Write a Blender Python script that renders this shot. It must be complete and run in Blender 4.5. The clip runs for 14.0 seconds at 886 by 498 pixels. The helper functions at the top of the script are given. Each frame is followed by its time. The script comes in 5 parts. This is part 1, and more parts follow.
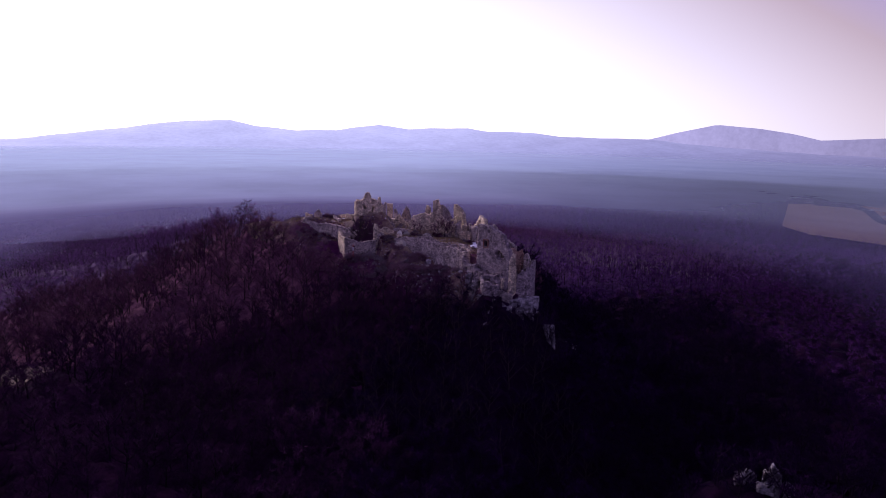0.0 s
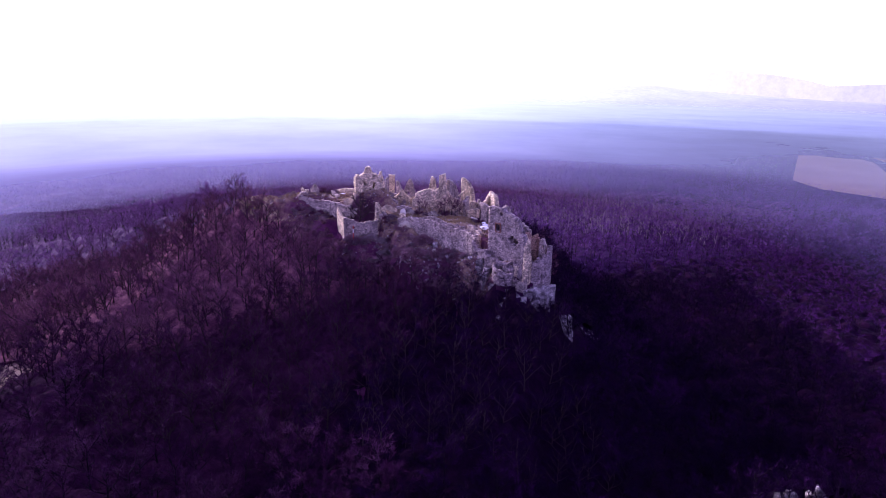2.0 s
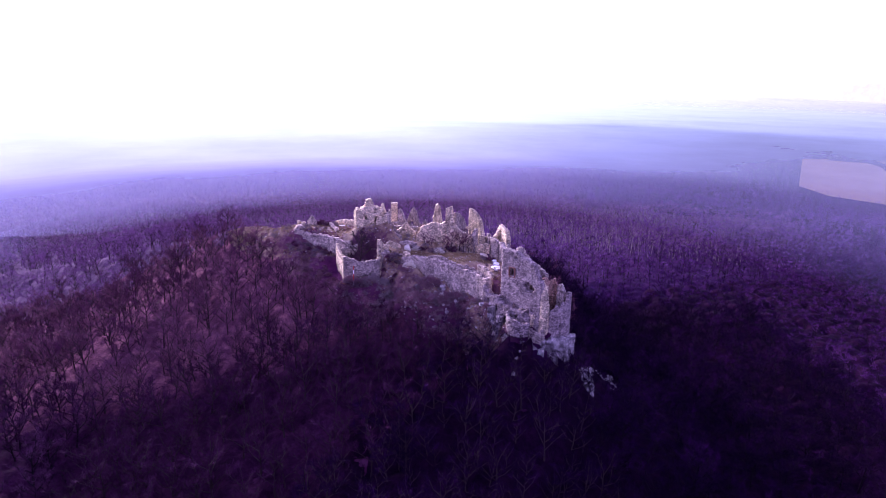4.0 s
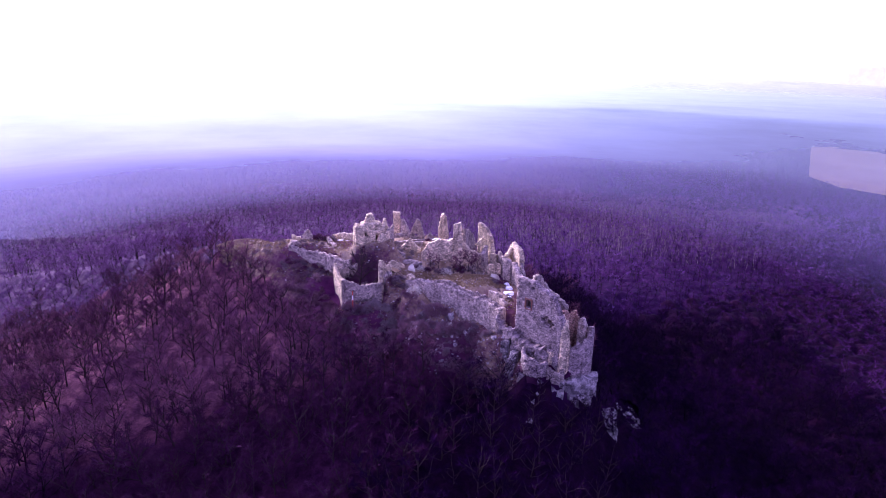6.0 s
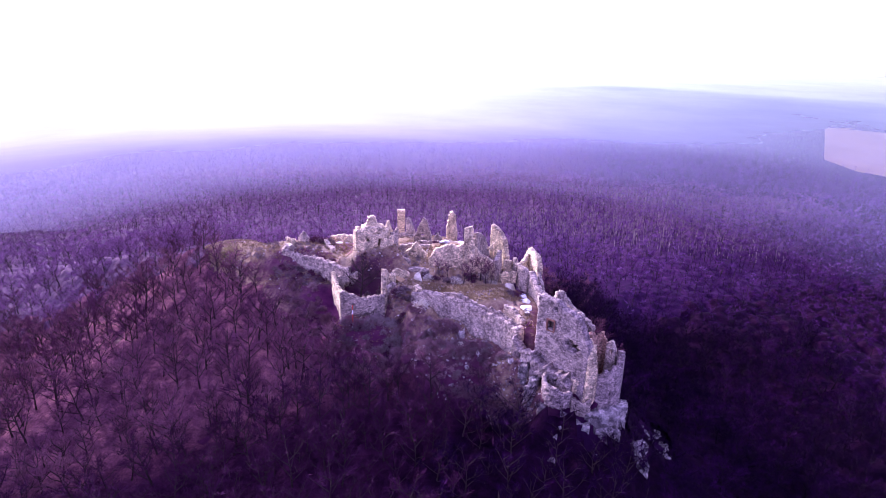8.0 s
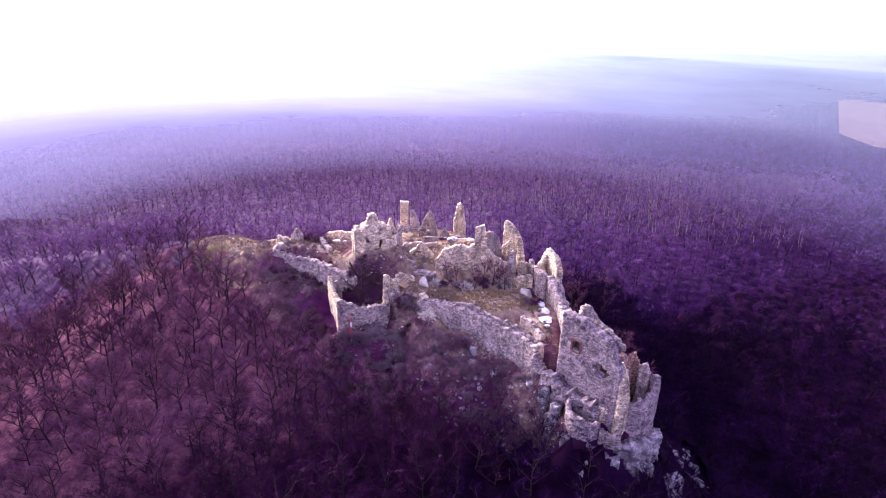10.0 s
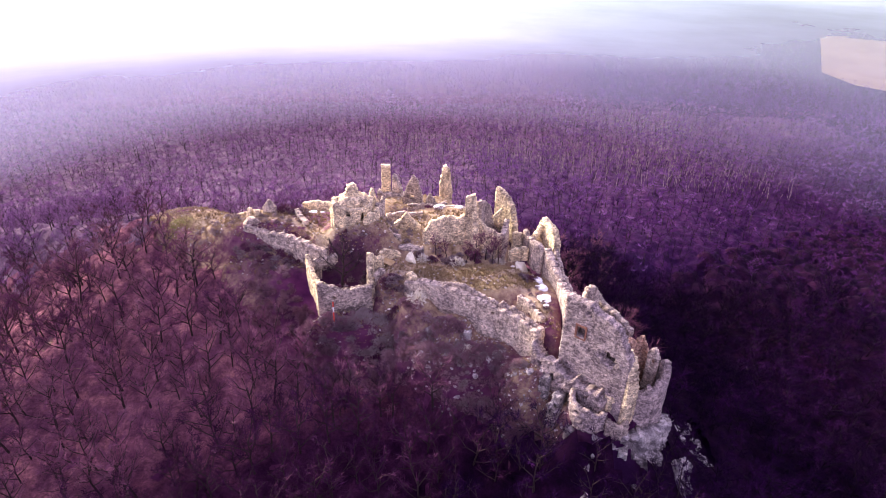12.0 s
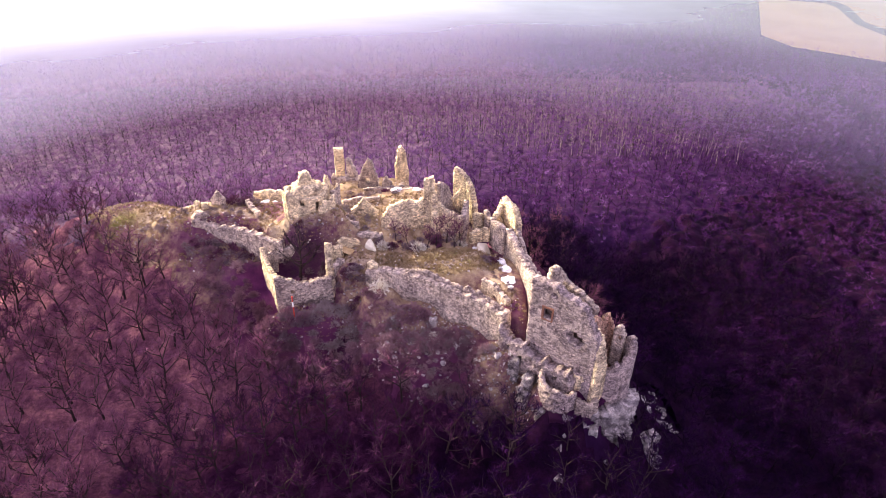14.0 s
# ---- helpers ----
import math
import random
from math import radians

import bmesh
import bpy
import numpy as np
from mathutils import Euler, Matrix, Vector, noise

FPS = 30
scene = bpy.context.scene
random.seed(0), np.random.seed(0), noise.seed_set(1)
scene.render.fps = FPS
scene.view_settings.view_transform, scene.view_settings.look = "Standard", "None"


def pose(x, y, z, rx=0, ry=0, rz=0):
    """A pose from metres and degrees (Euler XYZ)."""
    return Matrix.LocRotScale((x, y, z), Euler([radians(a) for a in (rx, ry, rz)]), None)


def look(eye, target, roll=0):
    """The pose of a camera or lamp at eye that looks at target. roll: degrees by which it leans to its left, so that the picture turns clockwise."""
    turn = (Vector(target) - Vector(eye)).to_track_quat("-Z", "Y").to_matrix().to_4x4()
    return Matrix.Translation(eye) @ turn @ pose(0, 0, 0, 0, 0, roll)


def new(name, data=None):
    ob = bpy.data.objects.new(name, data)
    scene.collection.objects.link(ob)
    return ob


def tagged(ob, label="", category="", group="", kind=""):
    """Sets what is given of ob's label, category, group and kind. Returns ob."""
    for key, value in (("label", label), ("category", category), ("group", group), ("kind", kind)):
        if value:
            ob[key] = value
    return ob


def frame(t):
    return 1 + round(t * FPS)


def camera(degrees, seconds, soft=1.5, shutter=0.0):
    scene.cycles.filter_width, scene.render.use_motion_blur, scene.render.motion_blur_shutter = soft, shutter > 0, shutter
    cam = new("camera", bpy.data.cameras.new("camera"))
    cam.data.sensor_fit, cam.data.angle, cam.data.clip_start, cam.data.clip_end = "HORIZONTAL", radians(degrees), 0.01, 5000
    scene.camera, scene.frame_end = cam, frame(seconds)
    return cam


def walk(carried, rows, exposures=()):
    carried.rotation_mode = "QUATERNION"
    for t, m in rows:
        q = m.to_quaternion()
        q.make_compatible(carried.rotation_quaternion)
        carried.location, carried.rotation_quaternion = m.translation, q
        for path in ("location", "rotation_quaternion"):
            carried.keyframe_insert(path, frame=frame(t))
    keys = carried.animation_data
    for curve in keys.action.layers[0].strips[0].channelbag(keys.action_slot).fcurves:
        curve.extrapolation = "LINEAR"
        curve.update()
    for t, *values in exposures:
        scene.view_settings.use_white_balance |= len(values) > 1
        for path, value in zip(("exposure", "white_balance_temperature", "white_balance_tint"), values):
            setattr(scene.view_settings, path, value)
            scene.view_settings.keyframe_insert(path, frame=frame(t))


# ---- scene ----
cam = camera(74.37, 14.0, soft=0.85)

ROWS = [  # seconds, eye, then yaw, pitch and roll in degrees
    (0, 0.00, -230.00, 47.00, -1.160, -11.500, 1.237),
    (0.5, -0.33, -225.41, 48.32, -1.184, -12.904, 1.128),
    (1, -0.90, -221.60, 50.01, -1.213, -14.857, 1.062),
    (1.5, -1.55, -217.45, 52.13, -1.214, -16.486, 1.029),
    (2, -2.09, -212.97, 53.84, -1.224, -16.517, 1.026),
    (2.5, -2.87, -208.63, 56.03, -1.300, -16.573, 1.046),
    (3, -3.50, -204.45, 57.79, -1.336, -16.542, 0.953),
    (3.5, -4.00, -200.30, 59.64, -1.336, -16.554, 0.857),
    (6, -6.55, -178.15, 67.75, -1.425, -18.432, 1.226),
    (6.5, -6.79, -173.76, 68.39, -1.366, -19.588, 1.330),
    (7, -7.27, -169.30, 69.10, -1.380, -20.640, 1.447),
    (7.5, -7.79, -164.91, 69.31, -1.357, -20.675, 1.490),
    (8, -8.08, -160.53, 69.62, -1.202, -20.621, 1.421),
    (10.5, -10.05, -139.50, 70.93, -1.164, -25.002, 1.445),
    (11, -10.55, -135.81, 71.19, -1.539, -26.713, 1.468),
    (11.5, -11.04, -132.99, 71.48, -2.437, -28.034, 1.394),
    (12, -11.44, -130.76, 71.64, -3.636, -28.887, 1.265),
    (12.5, -11.71, -129.04, 71.79, -4.956, -29.863, 1.106),
    (13, -11.83, -127.94, 71.99, -6.387, -30.665, 0.926),
    (13.5, -11.86, -127.43, 72.06, -7.599, -31.258, 0.824),
    (14, -11.77, -127.22, 72.10, -8.474, -31.335, 0.700),
]


def aim(x, y, z, yaw, pitch, roll):
    return Matrix.Translation((x, y, z)) @ pose(0, 0, 0, 0, 0, yaw) @ pose(0, 0, 0, 90 + pitch) @ pose(0, 0, 0, 0, 0, roll)


EXPOSURES = [  # seconds, stops, kelvin, tint
    (0, -0.45, 5150, 55), (1.5, 0.58, 4970, 59), (3, 1.32, 4900, 60), (6, 1.28, 4880, 62), (8, 1.77, 5000, 57),
    (10.5, 1.85, 5400, 34), (12.5, 2.12, 6300, 17), (14, 2.18, 6650, 11),
]
walk(cam, [(t, aim(*r)) for t, *r in ROWS], EXPOSURES)

# ---------------------------------------------------------------- light
SUN_AZ, SUN_EL = radians(-45), radians(24)  # azimuth from +y, clockwise; elevation
world = bpy.data.worlds.new("world")
scene.world = world
world.use_nodes = True
wn = world.node_tree.nodes
sky = wn.new("ShaderNodeTexSky")
sky.sky_type = "NISHITA"
sky.sun_disc = False
sky.sun_elevation, sky.sun_rotation = SUN_EL, SUN_AZ
sky.air_density, sky.dust_density, sky.ozone_density = 1.0, 1.5, 1.0
wn["Background"].inputs[1].default_value = 0.15
veil = wn.new("ShaderNodeMix")  # bright hazy cloud over the clear sky, brightest low down towards the sun
veil.data_type, veil.blend_type = "RGBA", "ADD"
veil.inputs[0].default_value = 1.0
wl = world.node_tree.links
wdir, wdot, wmap, wramp = (wn.new(k) for k in ("ShaderNodeTexCoord", "ShaderNodeVectorMath", "ShaderNodeMapRange", "ShaderNodeValToRGB"))
wdot.operation = "DOT_PRODUCT"
wdot.inputs[1].default_value = (math.sin(SUN_AZ * 0.8), math.cos(SUN_AZ * 0.8), -1.5)
wmap.inputs[1].default_value, wmap.inputs[2].default_value = -1.5, 1.0
wl.new(wdir.outputs["Generated"], wdot.inputs[0])
wl.new(wdot.outputs["Value"], wmap.inputs[0])
wl.new(wmap.outputs[0], wramp.inputs[0])
stops = [(0.0, 1.7), (0.15, 2.0), (0.25, 2.4), (0.45, 2.7), (0.56, 3.0), (0.645, 3.9), (0.76, 8.4), (1.0, 17.0)]
while len(wramp.color_ramp.elements) < len(stops):
    wramp.color_ramp.elements.new(0.5)
for e, (p, v) in zip(wramp.color_ramp.elements, stops):
    e.position, e.color = p, ((v, v * 0.97, v * 0.68, 1) if v > 5 else (v * 1.2, v * 0.95, v * 0.62, 1) if v > 3.5 else (v * 0.94, v * 0.80, v * 1.2, 1))
thin = wn.new("ShaderNodeMix")  # the clear sky, seen through the haze
thin.data_type, thin.blend_type = "RGBA", "MULTIPLY"
thin.inputs[0].default_value = 1.0
thin.inputs[7].default_value = (0.14, 0.13, 0.12, 1)
wl.new(sky.outputs[0], thin.inputs[6])
wl.new(thin.outputs[2], veil.inputs[6])
wl.new(wramp.outputs[0], veil.inputs[7])
wl.new(veil.outputs[2], wn["Background"].inputs[0])

sun = new("sun", bpy.data.lights.new("sun", "SUN"))
sun.data.energy, sun.data.angle, sun.data.color = 3.0, radians(10), (1.0, 0.87, 0.66)
to_sun = Vector((math.sin(SUN_AZ) * math.cos(SUN_EL), math.cos(SUN_AZ) * math.cos(SUN_EL), math.sin(SUN_EL)))
sun.matrix_world = look(to_sun * 300, (0, 0, 0))


# ---------------------------------------------------------------- materials
def material(name, rough=0.9):
    m = bpy.data.materials.new(name)
    m.use_nodes = True
    b = m.node_tree.nodes["Principled BSDF"]
    b.inputs["Roughness"].default_value = rough
    b.inputs["Specular IOR Level"].default_value = 0.05
    return m, m.node_tree, b


def noise_node(nt, scale, detail=4.0, rough=0.6, space="Object"):
    co = nt.nodes.new("ShaderNodeTexCoord")
    n = nt.nodes.new("ShaderNodeTexNoise")
    n.inputs["Scale"].default_value, n.inputs["Detail"].default_value, n.inputs["Roughness"].default_value = scale, detail, rough
    nt.links.new(co.outputs[space], n.inputs["Vector"])
    return n.outputs["Fac"]


def ramp(nt, fac, stops):
    r = nt.nodes.new("ShaderNodeValToRGB")
    while len(r.color_ramp.elements) < len(stops):
        r.color_ramp.elements.new(0.5)
    for e, (p, c) in zip(r.color_ramp.elements, stops):
        e.position, e.color = p, (*c, 1)
    nt.links.new(fac, r.inputs["Fac"])
    return r.outputs["Color"]


def mix(nt, fac, a, b, mode="MIX"):
    n = nt.nodes.new("ShaderNodeMix")
    n.data_type, n.blend_type = "RGBA", mode
    for i, v in ((0, fac), (6, a), (7, b)):
        if isinstance(v, (int, float)):
            n.inputs[i].default_value = v
        elif isinstance(v, tuple):
            n.inputs[i].default_value = (*v, 1)
        else:
            nt.links.new(v, n.inputs[i])
    return n.outputs[2]


def bump(nt, b, height, strength, distance):
    n = nt.nodes.new("ShaderNodeBump")
    n.inputs["Strength"].default_value, n.inputs["Distance"].default_value = strength, distance
    nt.links.new(height, n.inputs["Height"])
    nt.links.new(n.outputs[0], b.inputs["Normal"])


def stretched(nt, scale, squash, detail, rough):
    """Noise drawn out along some axes: courses (squash z) or streaks (draw out z)."""
    co, mp, n = (nt.nodes.new(k) for k in ("ShaderNodeTexCoord", "ShaderNodeMapping", "ShaderNodeTexNoise"))
    mp.inputs["Scale"].default_value = squash
    n.inputs["Scale"].default_value, n.inputs["Detail"].default_value, n.inputs["Roughness"].default_value = scale, detail, rough
    nt.links.new(co.outputs["Object"], mp.inputs["Vector"])
    nt.links.new(mp.outputs[0], n.inputs["Vector"])
    return n.outputs["Fac"]


def masonry(name, dark, mid, light, stain=(0.11, 0.085, 0.085), size=3.2, relief=0.08):
    """Rubble masonry: rough courses of stone, mortar specks, lime washes and dark weather streaks."""
    m, nt, b = material(name, 0.95)
    courses = stretched(nt, size * 0.7, (1, 1, 1.5), 9, 0.8)
    fine = noise_node(nt, 6.0, 4, 0.85)
    c = ramp(nt, courses, [(0.40, dark), (0.5, mid), (0.60, light)])
    c = mix(nt, ramp(nt, noise_node(nt, 0.25, 5, 0.65), [(0.40, (0, 0, 0)), (0.6, (0.7, 0.7, 0.7))]), c, light)
    c = mix(nt, ramp(nt, stretched(nt, 0.9, (1, 1, 0.22), 6, 0.7), [(0.5, (0, 0, 0)), (0.68, (0.7, 0.7, 0.7))]), c, stain)
    co, mp, cells = (nt.nodes.new(k) for k in ("ShaderNodeTexCoord", "ShaderNodeMapping", "ShaderNodeTexVoronoi"))
    mp.inputs["Scale"].default_value = (1, 1, 1.35)
    cells.inputs["Scale"].default_value = size * 0.8
    nt.links.new(co.outputs["Object"], mp.inputs["Vector"])
    nt.links.new(mp.outputs[0], cells.inputs["Vector"])
    hue = nt.nodes.new("ShaderNodeSeparateColor")
    nt.links.new(cells.outputs["Color"], hue.inputs[0])
    c = mix(nt, 0.85, c, ramp(nt, hue.outputs[0], [(0.0, (0.45, 0.42, 0.44)), (0.5, (0.97, 0.96, 0.97)), (1.0, (1.5, 1.46, 1.4))]), "MULTIPLY")
    c = mix(nt, 0.75, c, ramp(nt, fine, [(0.36, (0.16, 0.12, 0.13)), (0.47, (0.85, 0.85, 0.85)), (0.62, (1.4, 1.4, 1.4))]), "MULTIPLY")
    blotch = ramp(nt, noise_node(nt, 0.55, 7, 0.7), [(0.34, (0.40, 0.35, 0.40)), (0.47, (0.95, 0.93, 0.93)), (0.62, (1.4, 1.36, 1.28))])
    c = mix(nt, 0.8, c, blotch, "MULTIPLY")
    nt.links.new(c, b.inputs["Base Color"])
    bump(nt, b, mix(nt, 0.35, courses, fine), 1.0, relief)
    return m


STONE = masonry("rubble_masonry", (0.2232, 0.1683, 0.1518), (0.3813, 0.314, 0.2668), (0.5115, 0.4322, 0.3634))
STONE_PALE = masonry("pale_masonry", (0.323, 0.2491, 0.1568), (0.551, 0.4512, 0.294), (0.703, 0.6016, 0.4018))
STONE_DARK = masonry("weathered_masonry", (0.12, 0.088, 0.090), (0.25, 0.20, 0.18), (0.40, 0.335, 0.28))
# light falloff put into colour: rubble masonry copied darker for palace and tower
STONE_DIMMED = masonry("dimmed_masonry", (0.1394, 0.1067, 0.1134), (0.2542, 0.2054, 0.2016), (0.369, 0.3042, 0.2898))
PALE_ROCK = masonry("pale_limestone", (0.16, 0.13, 0.14), (0.40, 0.36, 0.35), (0.66, 0.62, 0.58), (0.07, 0.05, 0.07), 1.2, 0.2)
ROCK = masonry("limestone_rock", (0.05, 0.038, 0.05), (0.17, 0.145, 0.15), (0.46, 0.42, 0.41), (0.03, 0.02, 0.035), 1.1, 0.3)


def plain(name, a, b_, scale=2.0, rough=0.9):
    m, nt, b = material(name, rough)
    f = noise_node(nt, scale, 5, 0.65)
    nt.links.new(ramp(nt, f, [(0.3, a), (0.7, b_)]), b.inputs["Base Color"])
    bump(nt, b, f, 0.5, 0.1)
    return m


# bark with shade put into its colour, for trees on the dark slopes
SHADED_BARK = plain("shaded_bark", (0.008, 0.004, 0.009), (0.018, 0.010, 0.018), 6)
BARK = plain("bark", (0.025, 0.016, 0.018), (0.055, 0.036, 0.036), 6)
TARP = plain("white_sheet", (0.80, 0.80, 0.80), (0.88, 0.88, 0.88), 1.5, 0.6)
OCHRE = plain("ochre_earth", (0.36, 0.24, 0.11), (0.50, 0.36, 0.20), 1.2)
BLOSSOM = plain("pale_blossom", (0.50, 0.44, 0.36), (0.66, 0.60, 0.50), 3)
RED = plain("red_paint", (0.38, 0.05, 0.04), (0.50, 0.08, 0.06), 3, 0.6)
WHITE = plain("white_paint", (0.72, 0.70, 0.68), (0.80, 0.78, 0.76), 3, 0.6)
TIMBER = plain("grey_timber", (0.30, 0.26, 0.22), (0.45, 0.40, 0.34), 3)


def twig_material(name, a, b_, c, vary=0.5):
    m, nt, b = material(name, 0.95)
    geo = nt.nodes.new("ShaderNodeNewGeometry")
    info = nt.nodes.new("ShaderNodeObjectInfo")
    col = ramp(nt, noise_node(nt, 0.11, 3, 0.6, "Object"), [(0.36, a), (0.5, b_), (0.64, c)])
    col = mix(nt, ramp(nt, noise_node(nt, 0.022, 3, 0.6, "Object"), [(0.4, (0, 0, 0)), (0.6, (0.7, 0.7, 0.7))]), col, a)
    col = mix(nt, vary, col, ramp(nt, geo.outputs["Random Per Island"], [(0.0, (0.45, 0.45, 0.45)), (1.0, (1.1, 1.1, 1.1))]), "MULTIPLY")
    col = mix(nt, 0.6, col, ramp(nt, info.outputs["Random"], [(0.0, (0.6, 0.55, 0.58)), (0.5, (1.0, 0.95, 0.95)), (1.0, (1.3, 1.35, 1.3))]), "MULTIPLY")
    nt.links.new(col, b.inputs["Base Color"])
    return m


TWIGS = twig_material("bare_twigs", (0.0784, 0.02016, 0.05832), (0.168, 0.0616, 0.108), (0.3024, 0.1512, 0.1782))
# near-black: shade put into the colour of slope trees, and the pit tree
TWIGS_DARK_SHADED = twig_material("dark_shaded_twigs", (0.006, 0.0005, 0.012), (0.016, 0.0016, 0.028), (0.047, 0.008, 0.062))
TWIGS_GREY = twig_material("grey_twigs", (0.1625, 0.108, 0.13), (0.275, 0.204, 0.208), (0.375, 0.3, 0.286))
# mauve paling of distance haze put into the twig colour
TWIGS_HAZED = twig_material("hazed_valley_twigs", (0.1912, 0.08131, 0.1969), (0.2551, 0.122, 0.2545), (0.3279, 0.1748, 0.3218))
# two further twig colours darkened as shade, for the lower and east slopes
TWIGS_HALF_SHADED = twig_material("half_shaded_twigs", (0.0221, 0.003, 0.0221), (0.0493, 0.0105, 0.0425), (0.09775, 0.03375, 0.0765))
TWIGS_EAST_SHADED = twig_material("shaded_valley_twigs", (0.03564, 0.00616, 0.0585), (0.07452, 0.01694, 0.1008), (0.1296, 0.04004, 0.1527))
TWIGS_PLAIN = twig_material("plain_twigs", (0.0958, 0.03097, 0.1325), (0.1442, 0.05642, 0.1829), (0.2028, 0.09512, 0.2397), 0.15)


def ground_material():
    m, nt, b = material("leaf_litter", 0.97)
    att = nt.nodes.new("ShaderNodeAttribute")
    att.attribute_name = "cover"
    sep = nt.nodes.new("ShaderNodeSeparateColor")
    nt.links.new(att.outputs["Color"], sep.inputs[0])
    fine, mid, big = noise_node(nt, 1.3, 6, 0.7), noise_node(nt, 0.16, 5, 0.65), noise_node(nt, 0.02, 4, 0.6)
    litter = ramp(nt, mid, [(0.3, (0.0352, 0.00576, 0.034)), (0.5, (0.104, 0.02232, 0.074)), (0.72, (0.192, 0.0612, 0.13))])
    litter = mix(nt, 0.5, litter, ramp(nt, fine, [(0.3, (0.4, 0.38, 0.38)), (0.7, (1, 1, 1))]), "MULTIPLY")
    litter = mix(nt, ramp(nt, big, [(0.4, (0, 0, 0)), (0.65, (0.5, 0.5, 0.5))]), litter, (0.075, 0.025, 0.044))
    dry = ramp(nt, noise_node(nt, 0.5, 6, 0.7), [(0.3, (0.15, 0.09, 0.07)), (0.5, (0.32, 0.225, 0.14)), (0.7, (0.48, 0.375, 0.235))])
    green = ramp(nt, fine, [(0.3, (0.12, 0.11, 0.03)), (0.7, (0.23, 0.21, 0.07))])
    earth = ramp(nt, fine, [(0.3, (0.26, 0.19, 0.13)), (0.7, (0.44, 0.34, 0.24))])
    rag = ramp(nt, noise_node(nt, 0.7, 6, 0.75), [(0.35, (0, 0, 0)), (0.6, (1, 1, 1))])
    # near-black litter paints shade wherever the cover's alpha marks it
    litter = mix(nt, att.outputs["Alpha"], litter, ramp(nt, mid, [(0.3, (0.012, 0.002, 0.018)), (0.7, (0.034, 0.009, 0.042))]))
    c = litter
    for out, col in (("Red", dry), ("Green", green), ("Blue", earth)):
        f = mix(nt, 1.0, sep.outputs[out], rag, "OVERLAY")
        c = mix(nt, f, c, col)
    nt.links.new(c, b.inputs["Base Color"])
    bump(nt, b, fine, 0.8, 0.25)
    return m


GROUND = ground_material()


# ---------------------------------------------------------------- mesh helpers
def mesh_from(name, verts, tris, mat):
    """A mesh from arrays of corners and triangles."""
    verts, tris = np.asarray(verts, np.float32), np.asarray(tris, np.int32)
    me = bpy.data.meshes.new(name)
    me.vertices.add(len(verts))
    me.vertices.foreach_set("co", verts.ravel())
    me.loops.add(tris.size)
    me.loops.foreach_set("vertex_index", tris.ravel())
    me.polygons.add(len(tris))
    me.polygons.foreach_set("loop_start", np.arange(0, tris.size, 3, dtype=np.int32))
    me.update(calc_edges=True)
    me.materials.append(mat)
    return me


def part(name, me, parent, label=""):
    ob = new(name, me)
    ob.parent = parent
    return tagged(ob, label) if label else ob


def thing(name, x, y, z, label, category, group="", turn=0.0):
    ob = new(name)
    ob.empty_display_size = 0.5
    ob.matrix_world = pose(x, y, z, 0, 0, turn)
    return tagged(ob, label, category, group)


def wave(x, y, seed, scale):
    """Smooth pseudo-noise from a few crossed sines, about -1 to 1, for arrays."""
    rng = np.random.RandomState(seed)
    out = 0
    for k in range(5):
        a, p, f = rng.uniform(0, 6.28), rng.uniform(0, 6.28), rng.uniform(0.6, 1.7)
        out = out + np.sin((x * np.cos(a) + y * np.sin(a)) * f / scale + p)
    return out / 3.0


# ---------------------------------------------------------------- the hill
CREST = [(-300, 105, -60), (-168, 47, -22), (-118, 23, -6), (-69, 1, 7.5), (-46, -9, 12), (-22, -12, 12.5),
         (0, -22, 9.5), (12, -36, 6.5), (23, -54, 1.5)]
SPUR = [(-78, -14, -3), (-98, -58, -18), (-90, -112, -26), (-20, -150, -36)]
PADS = [  # centre, half-axes, level: terraces, pits and knolls on the hill
    (-4, -7, 17, 12, 11.8), (-10, 10, 15, 8, 8.6), (-22.5, -17.0, 7, 8, 16.6), (-46, -9, 11, 6, 13.0),
    (-65, 0, 10, 7, 9.5), (4, -31, 15, 7, 9.6), (-12, -26, 7, 5, 10.0), (14.5, -35, 5, 10, 8.4), (13.6, -45, 3, 5, 7.6),
    (-41.5, -17.6, 5, 2.6, 8.0), (-36, -21.4, 5, 3.0, 7.0), (-30, -18.2, 3.4, 2.2, 13.8), (-25.5, -20, 4, 2.4, 16.2), (-20.5, -20, 4.5, 2.6, 17.4), (-15.6, -31, 4, 4, 10.4), (-26, -28.5, 6, 4.6, 5.4),
    (-6, -44, 11, 6, 2.6), (-10.5, -36.6, 4.5, 3.4, 8.4), (-3.5, -39.6, 5, 3.4, 6.2), (3, -44.5, 6, 4.5, 3.4), (9.5, -50.5, 5, 4, 3.6), (-24, -36.6, 9, 3.4, 4.6),
    (27, -57, 4, 4, 0.0), (18, -58, 5, 4, 0.6), (18.6, -58.6, 2.4, 2.2, -0.8), (78, -122, 26, 18, -29), (-112, -80, 14, 11, -21),
]


def smooth(a, b, v):
    t = np.clip((v - a) / (b - a), 0, 1)
    return t * t * (3 - 2 * t)


